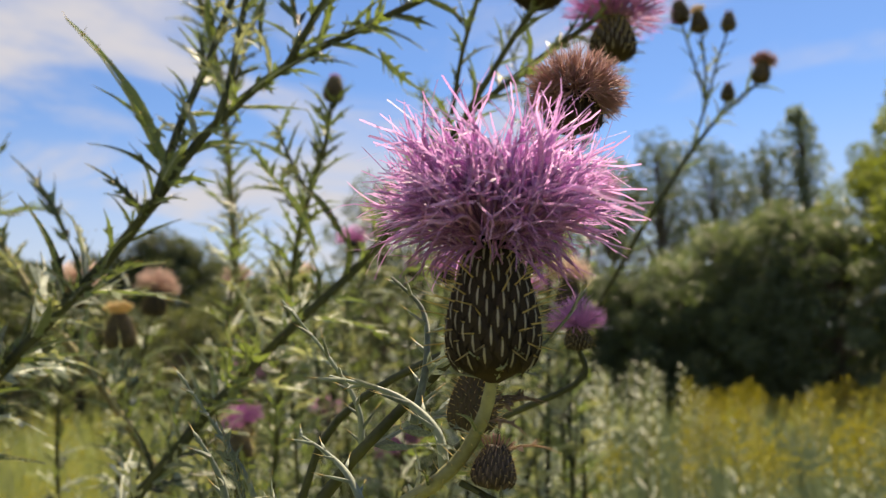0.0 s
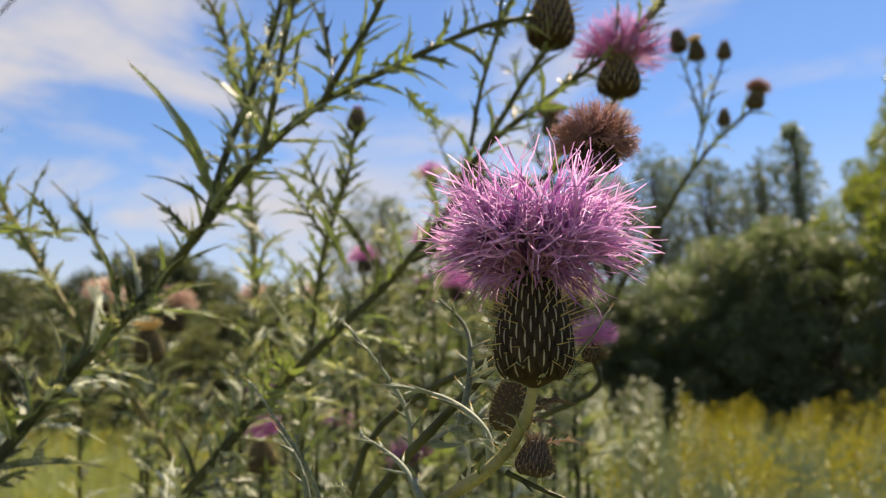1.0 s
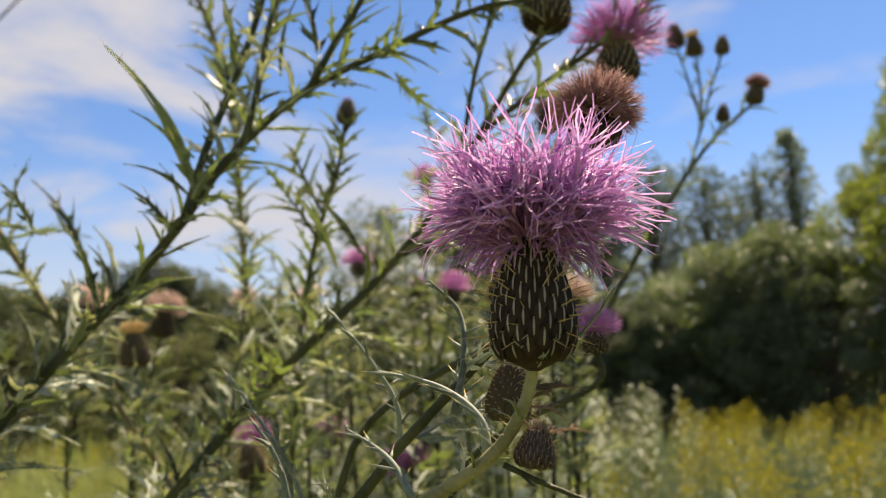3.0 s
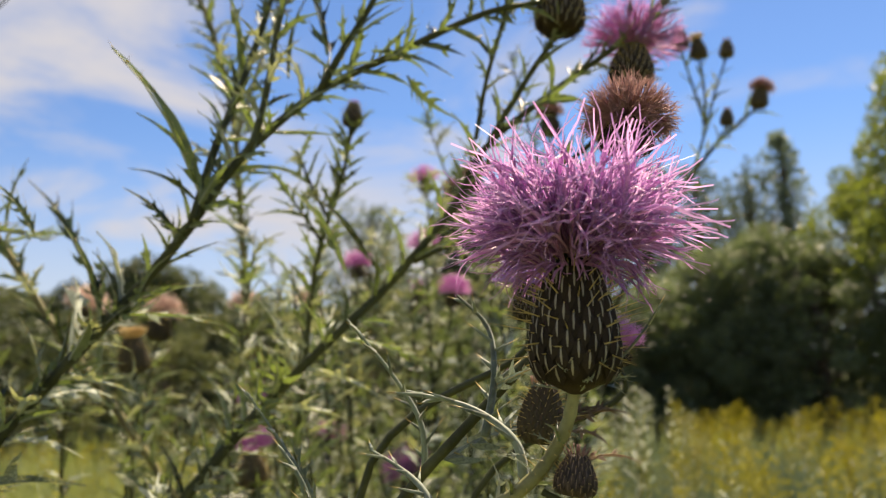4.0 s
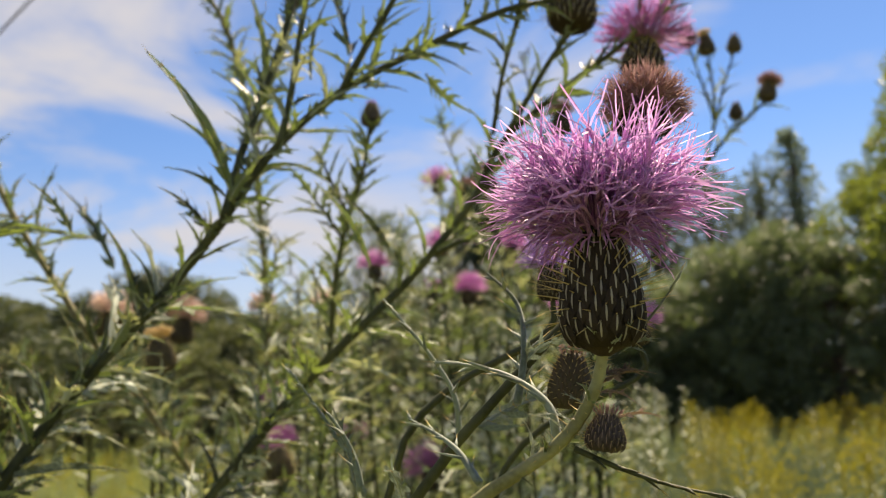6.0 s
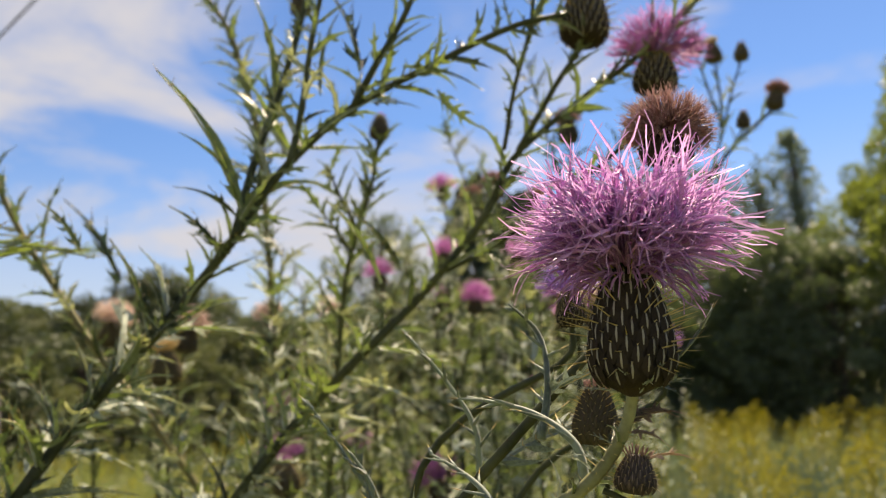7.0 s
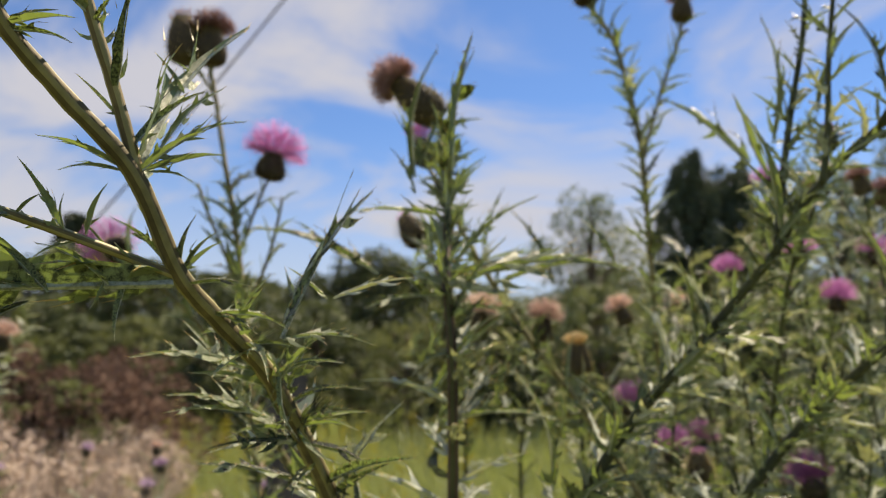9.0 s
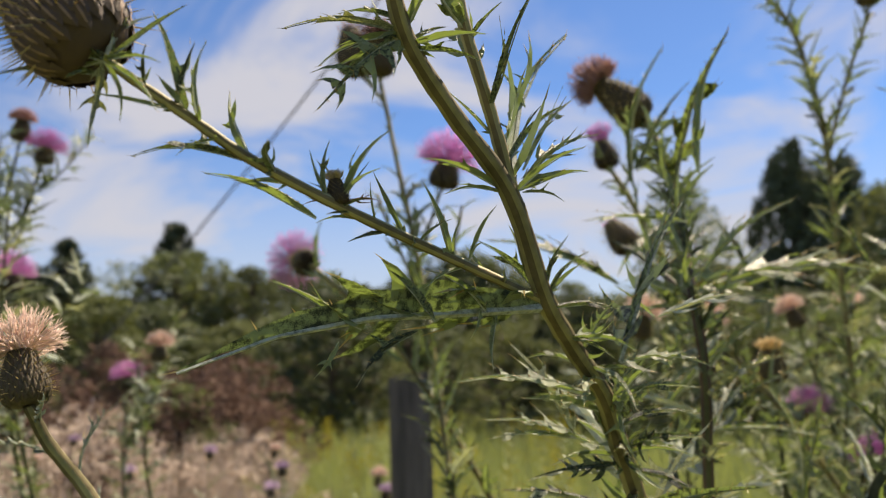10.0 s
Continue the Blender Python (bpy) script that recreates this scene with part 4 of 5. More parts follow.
for m, u in bract_places(150, TALL):
    put("bract", brng.choice(BRACT_KINDS), bloom_head, hm @ m)
FLORETS = []
for k in range(18):
    bm = bmesh.new()
    floret_into(bm, brng, V((0, 0, 0)), V((0, 0, 1)), 1.0, brng.uniform(0.5, 1.9), 0.0165, 0, 3, 5, fall=V((1, 0, 0)))
    FLORETS.append(finish("floret", bm, M_PINK))


def bloom_ways(count, far_out):
    """Starts, ways, bends and lengths of the big bloom's florets: a fan out of the neck, flat above, with some long strands upright."""
    for start, way, u in plume_ways(brng, count, far_out, TALL):
        way = (way + V((brng.uniform(-1, 1), brng.uniform(-1, 1), brng.uniform(-1, 1))) * (0.13 + 0.12 * u)).normalized()
        lean = math.acos(max(-1.0, min(1.0, way.z)))
        long = (1.24 + 0.16 * math.sin(min(lean, 1.5)) if lean < 1.25 else max(0.55, 1.38 - 0.9 * (lean - 1.25))) * brng.uniform(0.76, 1.06)
        if lean < 0.95 and brng.random() < 0.26:
            long = brng.uniform(1.45, 1.85)
        flat = V((way.x, way.y, 0.0))
        fall = flat * (0.9 if lean < 1.0 else 0.2) + V((0, 0, 0.35 if lean < 0.7 else -0.6 if brng.random() < 0.55 else 0.7))
        fall = fall - way * fall.dot(way)
        yield start + V((0, 0, 0.10)), way, long, fall.normalized()


for start, way, long, fall in bloom_ways(299, 1.20):
    fall = (fall + way.cross(fall) * brng.uniform(-1.0, 1.0)).normalized()
    q = Matrix((fall, way.cross(fall), way)).transposed().to_4x4()
    put("floret", brng.choice(FLORETS), bloom_head, hm @ Matrix.Translation(start) @ q @ Matrix.Scale(long, 4))

bm = bmesh.new()
for start, way, long, fall in bloom_ways(440, 1.24):
    floret_into(bm, brng, start, way, long * 0.95, brng.uniform(0.5, 1.8), 0.0160, 0, 2, 4, fall=fall)
for k in range(120):  # strands that hang down over the neck
    w, lean = k * 2.399963 + brng.uniform(-0.3, 0.3), brng.uniform(1.15, 2.2)
    out = V((math.cos(w), math.sin(w), 0))
    floret_into(bm, brng, out * 0.30 + V((0, 0, TALL * 0.93)), out * math.sin(lean) + V((0, 0, math.cos(lean) + 0.35)), brng.uniform(0.45, 0.95), brng.uniform(1.0, 2.6), 0.0145, 0, 2, 4, fall=V((0, 0, -1)))
put("plume", finish("plume", bm, M_PINK), bloom_head, hm, kind="stuff")
head(bloom, "spent", V(STEMS["brown_stem"][0]) + V((0.0028, 0, 0.0148)), (0.12, 0.0, 1), 0.0195, 0.3)
for key, r in (("shoot_a", 0.0012), ("shoot_b", 0.0015), ("shoot_c", 0.0012), ("shoot_d", 0.0013), ("shoot_e", 0.0009), ("shoot_f", 0.0012), ("shoot_g", 0.0011), ("shoot_h", 0.0007)):
    line = curve_points(STEMS[key], 6)
    bm = bmesh.new()
    n = len(line) - 1
    tube(bm, line, [r * (1.2 - 0.9 * i / n) for i in range(n + 1)], 6, 0.05)
    skin = M_STEM_DARK if key == "shoot_e" else M_GREY
    ob = put("leaf", finish("leaf", bm, skin), bloom, None, "thin dark spiny leaf" if key == "shoot_e" else "narrow grey-green spiny leaf")
    bm = bmesh.new()
    for i, (p, t) in enumerate(along(line, 0.0052, rng, 0.006)):
        a = V((0, 0, 1)).cross(t)
        a = a.normalized() if a.length > 0.1 else t.orthogonal()
        way = (a * (1 if i % 2 else -1) + t * 1.0 + V((rng.uniform(-0.3, 0.3), rng.uniform(-0.3, 0.3), rng.uniform(-0.4, 0.3)))).normalized()
        l = rng.uniform(0.004, 0.0105)
        tube(bm, [p, p + way * l * 0.6, p + way * l], [r * 0.75, r * 0.5, r * 0.12], 4, 0, 0, True)
        spike(bm, p + way * l * 0.9, p + way * (l + 0.004), r * 0.22, 1)
    put("spiny_fringe", finish("spiny_fringe", bm, [skin, M_SPINE]), ob)
set_leaf(bloom, *LEAF_RUNS["bloom"][0], GREY_LEAVES[1])
leaves(bloom, main_line[4:26], 0.007, 0.016, rng, SLIM, 0.5, 1.0)
leaves(bloom, main_line[36:], 0.04, 0.075, rng, LEAVES, 0.6, 0.7)
leaves(bloom, brown_line[26:], 0.03, 0.045, rng, GREY_LEAVES, 0.6, 0.7)
head(bloom, "ball", V((0.0745, 0.244, 1.208)), (0.15, 0, 1), 0.0118, 1.0)
put("leaf", BROWN_LEAF, bloom, aim((0.0775, 0.243, 1.2175), (1, -0.2, 0.1), (0, 0, 1), 0.016), "dry brown bract")
for k, (x, z, way, size) in enumerate(((0.0745, 1.2285, (0.9, -0.3, 0.25), 0.017), (0.0738, 1.226, (0.8, -0.5, -0.2), 0.013), (0.0745, 1.231, (1.0, 0.1, 0.05), 0.015), (0.0665, 1.2165, (-0.9, -0.3, 0.35), 0.013), (0.0700, 1.222, (-0.8, -0.5, 0.2), 0.011), (0.0640, 1.2135, (-0.7, -0.3, 0.6), 0.014), (0.0755, 1.212, (0.8, -0.2, 0.7), 0.013))):
    put("leaf", BROWN_LEAF if k < 3 else GREY_LEAVES[k % 3], bloom, aim((x, 0.2395 + 0.35 * (1.2361 - z), z), way, (0, -0.4, 1), size))
bm = bmesh.new()  # the foot of the big bloom, where the cup narrows into the stem
foot_rings = [[bm.verts.new((r * math.cos(w), r * math.sin(w), z)) for w in [2 * math.pi * k / 14 for k in range(14)]] for z, r in ((-0.11, 0.070), (-0.075, 0.13), (-0.04, 0.21), (0.0, 0.28), (0.06, 0.33))]
for ra, rb in zip(foot_rings, foot_rings[1:]):
    for k in range(14):
        bm.faces.new((ra[k], ra[(k + 1) % 14], rb[(k + 1) % 14], rb[k]))
put("receptacle", finish("receptacle", bm, M_BRACT), bloom_head, hm)
for k in range(16):  # narrow green bracts round the foot
    w = k * 2.4
    put("bract", GREY_LEAVES[k % 3] if k % 3 else SLIM[1], bloom_head, aim(at + V((0.0045 * math.cos(w), 0.0045 * math.sin(w), -0.002 + 0.0002 * k)), (math.cos(w), math.sin(w), 0.25 + 0.35 * math.sin(k * 1.3)), (0, 0, 1), 0.008 + 0.005 * abs(math.sin(k * 2.1))))
head(bloom, "shut", V(HEADS["behind"]), (0.12, 0, 1), 0.0150, 2.0)

# ---- the wide-branching thistle behind it ----
foot = (-0.30, 0.55, 0.0)
wide = thing("thistle_plant", foot, "wide-branching field thistle with spiny green leaves", "thistle")
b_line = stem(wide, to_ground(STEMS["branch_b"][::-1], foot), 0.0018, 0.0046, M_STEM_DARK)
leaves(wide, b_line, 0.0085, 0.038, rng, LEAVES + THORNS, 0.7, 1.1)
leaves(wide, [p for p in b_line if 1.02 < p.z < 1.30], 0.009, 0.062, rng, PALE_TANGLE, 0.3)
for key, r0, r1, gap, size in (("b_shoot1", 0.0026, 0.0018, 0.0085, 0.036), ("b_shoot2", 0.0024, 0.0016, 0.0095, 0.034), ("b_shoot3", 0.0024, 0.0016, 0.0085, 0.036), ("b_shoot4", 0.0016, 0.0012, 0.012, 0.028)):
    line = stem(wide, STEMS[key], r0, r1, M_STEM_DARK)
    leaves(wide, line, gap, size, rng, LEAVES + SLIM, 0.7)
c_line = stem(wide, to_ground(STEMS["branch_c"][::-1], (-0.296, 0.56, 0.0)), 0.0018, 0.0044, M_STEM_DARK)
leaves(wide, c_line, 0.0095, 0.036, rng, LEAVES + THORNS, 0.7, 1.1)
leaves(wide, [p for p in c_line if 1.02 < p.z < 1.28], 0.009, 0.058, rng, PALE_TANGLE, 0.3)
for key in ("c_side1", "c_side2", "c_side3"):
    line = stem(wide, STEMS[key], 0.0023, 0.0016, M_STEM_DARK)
    leaves(wide, line, 0.011, 0.03, rng, LEAVES, 0.8)
head(wide, "flower", STEMS["c_side2"][-1], (0.12, 0, 1), 0.030, 0.2)
head(wide, "bud", STEMS["c_side1"][-1], (0.1, 0.0, 1), 0.033, 0.5)
head(wide, "flower", STEMS["b_shoot4"][-1], (-0.3, 0.1, 1), 0.022, 0.5)


for k, (base, tip) in enumerate(LEAF_RUNS["wide"]):
    set_leaf(wide, base, tip, BLADES[k % 3] if k < 8 or k % 2 else RUN_LEAVES[k % 5])

# ---- the upright thistle with a nodding withered head ----
foot = (-0.325, 0.53, 0.0)
upright = thing("thistle_plant", foot, "upright field thistle with brown stem and nodding withered head", "thistle")
e_line = stem(upright, to_ground(STEMS["stem_e"][::-1], foot), 0.0026, 0.0048, M_STEM_BROWN)
leaves(upright, e_line[:24], 0.0042, 0.036, rng, PLAIN_GREEN + THORNS, 0.65, 1.1)
leaves(upright, e_line[5:17], 0.0028, 0.027, rng, THORNS, 0.45, 1.1)
leaves(upright, [p for p in e_line[24:] if p.z > 1.0], 0.013, 0.075, rng, PALE_TANGLE, 0.15)
leaves(upright, [p for p in e_line[24:] if p.z < 1.1], 0.03, 0.075, rng, PLAIN_GREEN, 0.6, 0.7)
line = stem(upright, STEMS["e_bud"], 0.0024, 0.0018, M_STEM_BROWN)
leaves(upright, line, 0.012, 0.05, rng, PLAIN_GREEN)
set_leaf(upright, STEMS["e_shoot"][0], STEMS["e_shoot"][-1], BLADE)
head(upright, "dried", STEMS["stem_e"][-1], (-0.85, -0.05, 0.78), 0.030, 0.9, 1.3)
head(upright, "bud", STEMS["e_bud"][-1], (-0.35, 0.1, 0.5), 0.023, 0.9)

for k, (base, tip) in enumerate(LEAF_RUNS["upright"]):
    set_leaf(upright, base, tip, RUN_LEAVES[k % 5])

# ---- the slender thistle with two heads and a bloom ----
foot = (-0.50, 0.66, 0.0)
slender = thing("thistle_plant", foot, "slender field thistle with a pink bloom and withered heads", "thistle")
f_line = stem(slender, to_ground(STEMS["stem_f"][::-1], foot), 0.0022, 0.004, M_STEM)
leaves(slender, f_line[:20], 0.016, 0.028, rng, SLIM, 0.8, 1.1)
leaves(slender, f_line[14:], 0.007, 0.045, rng, LEAVES, 0.8, 0.9)
for key in ("f_side1", "f_side2", "f_side3", "f_side4"):
    line = stem(slender, STEMS[key], 0.0019, 0.0015, M_STEM)
    leaves(slender, line, 0.012, 0.032, rng, SLIM)
head(slender, "dried", STEMS["stem_f"][-1], (0.05, 0, 1), 0.035, 0.3)
head(slender, "shut", STEMS["f_side1"][-1], (-0.2, 0, 1), 0.040, 0.6, 1.1)
head(slender, "flower", STEMS["f_side2"][-1], (0.25, 0, 1), 0.032, 0.5)

# ---- the stout thistle close by ----
foot = (-0.20, 0.55, 0.0)
stout = thing("thistle_plant", foot, "stout pale-stemmed thistle with long spiny lobed leaves", "thistle")
g_line = stem(stout, to_ground(STEMS["stem_g"][::-1], foot), 0.0025, 0.0052, M_STEM, sides=32, ridge=0.05)
leaves(stout, g_line[30:50], 0.009, 0.036, rng, THORNS + RUN_LEAVES[1:3], 0.35, 1.1)
leaves(stout, g_line[46:], 0.011, 0.07, rng, PALE_TANGLE, 0.4, 0.8)
for knot, many in ((6, 5), (18, 1), (24, 2), (33, 4), (39, 5), (44, 6)):
    p = g_line[knot]
    for k in range(many):
        w = k * 2.4 + knot * 0.7
        put("leaf", rng.choice(THORNS), stout, aim(p + V((0, 0, rng.uniform(-0.004, 0.004))), (math.cos(w), 0.6 * math.sin(w) + 0.2, rng.uniform(-0.3, 0.9)), (0, 0, 1), rng.uniform(0.02, 0.034)))
for key, r0, r1, gap, size in (("g_side1", 0.0024, 0.0020, 0.012, 0.035), ("g_side2", 0.0018, 0.0011, 0.0075, 0.018)):
    line = stem(stout, STEMS[key], r0, r1, M_STEM)
    leaves(stout, line, gap, size, rng, SLIM[:2] + THORNS, 0.7)
head(stout, "spiny", STEMS["g_side2"][-1], (-0.72, -0.1, 0.72), 0.0255, 0.5)
knot = V((-0.4018, 0.1039, 1.3195))  # a small bud among straw-tipped leaves half way up the side branch
head(stout, "seed", knot, (-0.15, -0.1, 1), 0.0058, 0.4)
for k in range(8):
    w = k * 0.8
    put("leaf", SLIM[k % 4] if k % 2 else BROWN_LEAF, stout, aim(knot, (math.cos(w), 0.5 * math.sin(w * 1.7), 0.9 * abs(math.sin(w)) + 0.1), (0, 0, 1), rng.uniform(0.009, 0.016)))
for k in range(9):  # small spiny leaves at the foot of the head
    w = k * 0.7
    put("leaf", SLIM[k % 4], stout, aim(V(STEMS["g_side2"][-1]) + V((0.002, 0, -0.002)), (math.cos(w), 0.4 * math.sin(w * 1.7), 0.8 * math.sin(w) - 0.15), (0, 0, 1), rng.uniform(0.014, 0.024)))
base, tip = (V(p) for p in LEAF_RUNS["stout"][0])  # the long leaf spread out towards the path
put("leaf", LONG_LEAF, stout, aim(base, tip - base, (0.0, 0.62, 0.78), (tip - base).length, 0.0), "long lobed leaf lit through by the sun")
for k, (base, tip) in enumerate(LEAF_RUNS["stout"][1:]):
    set_leaf(stout, base, tip, THORNS[k % 5] if (V(tip) - V(base)).length < 0.036 else RUN_FELT[k % 2] if k > 22 and k % 3 == 0 else RUN_LEAVES[1 + k % 2])

# ---- thistles further off ----
foot = (-0.15, 1.0, 0.0)
tall = thing("thistle_plant", foot, "tall thin thistle with two withered heads", "thistle")
line = stem(tall, to_ground(STEMS["stem_h"][::-1], foot), 0.0026, 0.0045, M_STEM)
leaves(tall, line, 0.0065, 0.046, rng, SLIM + LEAVES, 0.8, 1.0)
line = stem(tall, STEMS["h_side"], 0.0022, 0.0018, M_STEM)
leaves(tall, line, 0.007, 0.036, rng, SLIM + LEAVES)
head(tall, "bud", STEMS["stem_h"][-1], (-0.2, 0, 1), 0.030, 0.5)
head(tall, "dried", STEMS["h_side"][-1], (0.0, 0, 1), 0.024, 0.3)

foot = (-0.20, 0.80, 0.0)
leaning = thing("thistle_plant", foot, "leaning field thistle with a half-open head", "thistle")
line = stem(leaning, to_ground(STEMS["stem_i"][::-1], foot), 0.0024, 0.0045, M_STEM)
leaves(leaning, line, 0.009, 0.045, rng, LEAVES, 0.8, 0.9)
for k, (base, tip) in enumerate(LEAF_RUNS["leaning"]):
    set_leaf(leaning, base, tip, RUN_LEAVES[1 + k % 2])
head(leaning, "opening", STEMS["stem_i"][-1], (-0.25, 0, 1), 0.024, 0.4)

foot = (-0.02, 0.80, 0.0)
budding = thing("thistle_plant", foot, "leafy thistle with an unopened green bud", "thistle")
line = stem(budding, to_ground(STEMS["stem_m"][::-1], foot), 0.0014, 0.0034, M_STEM_DARK)
leaves(budding, line, 0.006, 0.038, rng, LEAVES, 0.8, 0.95)
for key in ("m_side1", "m_side2"):
    line = stem(budding, STEMS[key], 0.0016, 0.0009, M_STEM_DARK, sides=8)
    leaves(budding, line, 0.006, 0.034, rng, LEAVES, 0.8)
head(budding, "bud", STEMS["stem_m"][-1], (0.1, 0, 1), 0.016, 0.3)

foot = (-0.50, 0.75, 0.0)
side_bloom = thing("thistle_plant", foot, "thistle with a pink bloom turned aside", "thistle")
line = stem(side_bloom, to_ground(STEMS["stem_j"][::-1], foot), 0.0024, 0.004, M_STEM)
leaves(side_bloom, line, 0.012, 0.045, rng, LEAVES, 0.8, 0.9)
head(side_bloom, "flower", STEMS["stem_j"][-1], (-0.75, 0.42, 0.25), 0.027, 0.2)

foot = (-0.50, 0.22, 0.0)
wither = thing("thistle_plant", foot, "thistle with a withered tan head on a pale stem", "thistle")
line = stem(wither, to_ground(STEMS["stem_k"][::-1], foot), 0.0022, 0.0035, M_STEM)
leaves(wither, line, 0.012, 0.03, rng, GREY_LEAVES, 0.8, 1.1)
head(wither, "tan", STEMS["stem_k"][-1], (-0.3, 0, 1), 0.0168, 0.3)

foot = (0.15, 1.25, 0.0)
seedy = thing("thistle_plant", foot, "thin thistle with small withered heads", "thistle")
line = stem(seedy, to_ground(STEMS["stem_l"][::-1], foot), 0.002, 0.0045, M_STEM_DARK)
leaves(seedy, line, 0.014, 0.04, rng, SLIM, 0.8, 1.0)
for key in ("l_side1", "l_side2", "l_side3", "l_side4"):
    line = stem(seedy, STEMS[key], 0.0018, 0.0012, M_STEM_DARK)
    leaves(seedy, line, 0.014, 0.03, rng, SLIM)
head(seedy, "dried", STEMS["stem_l"][-1], (0.3, 0, 1), 0.022, 0.3)
head(seedy, "shut", STEMS["l_side1"][-1], (0.1, 0, 1), 0.018, 0.2)
head(seedy, "seed", STEMS["l_side2"][-1], (-0.1, 0, 1), 0.021, 0.2)
head(seedy, "bud", STEMS["l_side3"][-1], (-0.1, 0, 1), 0.023, 0.7)
head(seedy, "shut", STEMS["l_side4"][-1], (0.1, 0, 1), 0.017, 0.5)

THICKET = (("pk1", "flower", 0.0258), ("pk2", "flower", 0.0224), ("pk3", "flower", 0.0292), ("dark", "bud", 0.026), ("brownC", "dried", 0.026), ("pkC", "flower", 0.0241),
           ("br2", "dried", 0.026), ("br3", "dried", 0.024), ("pkR", "flower", 0.0292), ("pkD", "opening", 0.030), ("pkD2", "flower", 0.0224), ("tanR", "tan", 0.028),
           ("tan1", "tan", 0.030), ("tan0", "tan", 0.029), ("tan2", "seed", 0.028), ("pkL2", "flower", 0.022), ("pkG2", "flower", 0.022), ("pkH", "flower", 0.022), ("tanU", "tan", 0.024), ("purple", "violet", 0.013), ("budM", "bud", 0.020), ("beside", "flower", 0.012),
           ("pkG", "flower", 0.0206), ("far1", "flower", 0.026), ("far2", "tan", 0.026), ("l1", "flower", 0.024), ("l2", "dried", 0.024), ("l3", "flower", 0.022),
           ("pkT", "flower", 0.0206), ("pkT2", "opening", 0.024), ("brT", "dried", 0.022), ("tanT", "tan", 0.022))
WORDS = dict(flower="leafy thistle of the thicket with a pink bloom", violet="leafy thistle with a violet bloom", opening="leafy thistle with a half-open pink head", dried="leafy thistle with a withered brown head",
             tan="leafy thistle with a withered tan head", seed="leafy thistle with a seeding straw-coloured head", bud="leafy thistle with a closed dark bud")
for key, kind, size in THICKET:
    top = V(HEADS[key])
    foot = V((top.x * 0.85 + rng.uniform(-0.06, 0.06), top.y + rng.uniform(0.05, 0.2), 0))
    lean = V((rng.uniform(-0.25, 0.25), rng.uniform(-0.15, 0.15), 1))
    low = top - lean * 0.16
    near = key in ("beside", "purple")
    if near:
        foot, low = V((-0.06, top.y + 0.05, 0)), top + V((-0.07, 0.02, -0.06))
    plant = thing("thistle_plant", foot, WORDS[kind], "thistle", "thistle thicket")
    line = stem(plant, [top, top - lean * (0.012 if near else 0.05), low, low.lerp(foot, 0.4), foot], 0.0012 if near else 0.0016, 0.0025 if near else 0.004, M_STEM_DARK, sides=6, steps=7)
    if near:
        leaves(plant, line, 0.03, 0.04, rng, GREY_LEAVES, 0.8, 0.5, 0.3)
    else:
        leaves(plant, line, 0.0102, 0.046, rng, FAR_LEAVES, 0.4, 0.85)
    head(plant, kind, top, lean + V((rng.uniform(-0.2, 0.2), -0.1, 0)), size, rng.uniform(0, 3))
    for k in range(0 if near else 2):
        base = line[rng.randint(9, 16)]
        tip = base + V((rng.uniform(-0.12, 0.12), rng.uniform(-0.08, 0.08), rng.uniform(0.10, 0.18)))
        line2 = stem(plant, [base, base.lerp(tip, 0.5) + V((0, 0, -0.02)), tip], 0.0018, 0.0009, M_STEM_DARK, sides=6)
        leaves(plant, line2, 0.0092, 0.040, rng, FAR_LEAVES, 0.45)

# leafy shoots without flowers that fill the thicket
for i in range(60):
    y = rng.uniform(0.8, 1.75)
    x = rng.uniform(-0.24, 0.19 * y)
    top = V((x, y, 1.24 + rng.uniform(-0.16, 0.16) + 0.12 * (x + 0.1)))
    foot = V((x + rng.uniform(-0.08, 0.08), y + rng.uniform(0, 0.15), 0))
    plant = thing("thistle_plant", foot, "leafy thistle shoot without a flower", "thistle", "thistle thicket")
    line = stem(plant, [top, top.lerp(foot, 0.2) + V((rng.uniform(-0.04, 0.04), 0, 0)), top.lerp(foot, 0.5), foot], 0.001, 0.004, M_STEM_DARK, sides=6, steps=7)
    leaves(plant, line, 0.0102, 0.047, rng, FAR_LEAVES, 0.4, 0.88)

# ---- meadow ----
bm = bmesh.new()
bmesh.ops.create_grid(bm, x_segments=60, y_segments=60, size=1.0)
for v in bm.verts:
    x, y = v.co.x, v.co.y
    v.co.x, v.co.y = 600 * x * abs(x), 600 * y * abs(y)
    far = math.hypot(v.co.x, v.co.y)
    v.co.z = 0.10 * noise.noise(V((v.co.x * 0.12, v.co.y * 0.12, 0))) * min(1.0, far / 6)
tagged(put("ground", finish("ground", bm, M_GROUND)), "meadow ground of soil and low green growth", "ground", kind="structure")


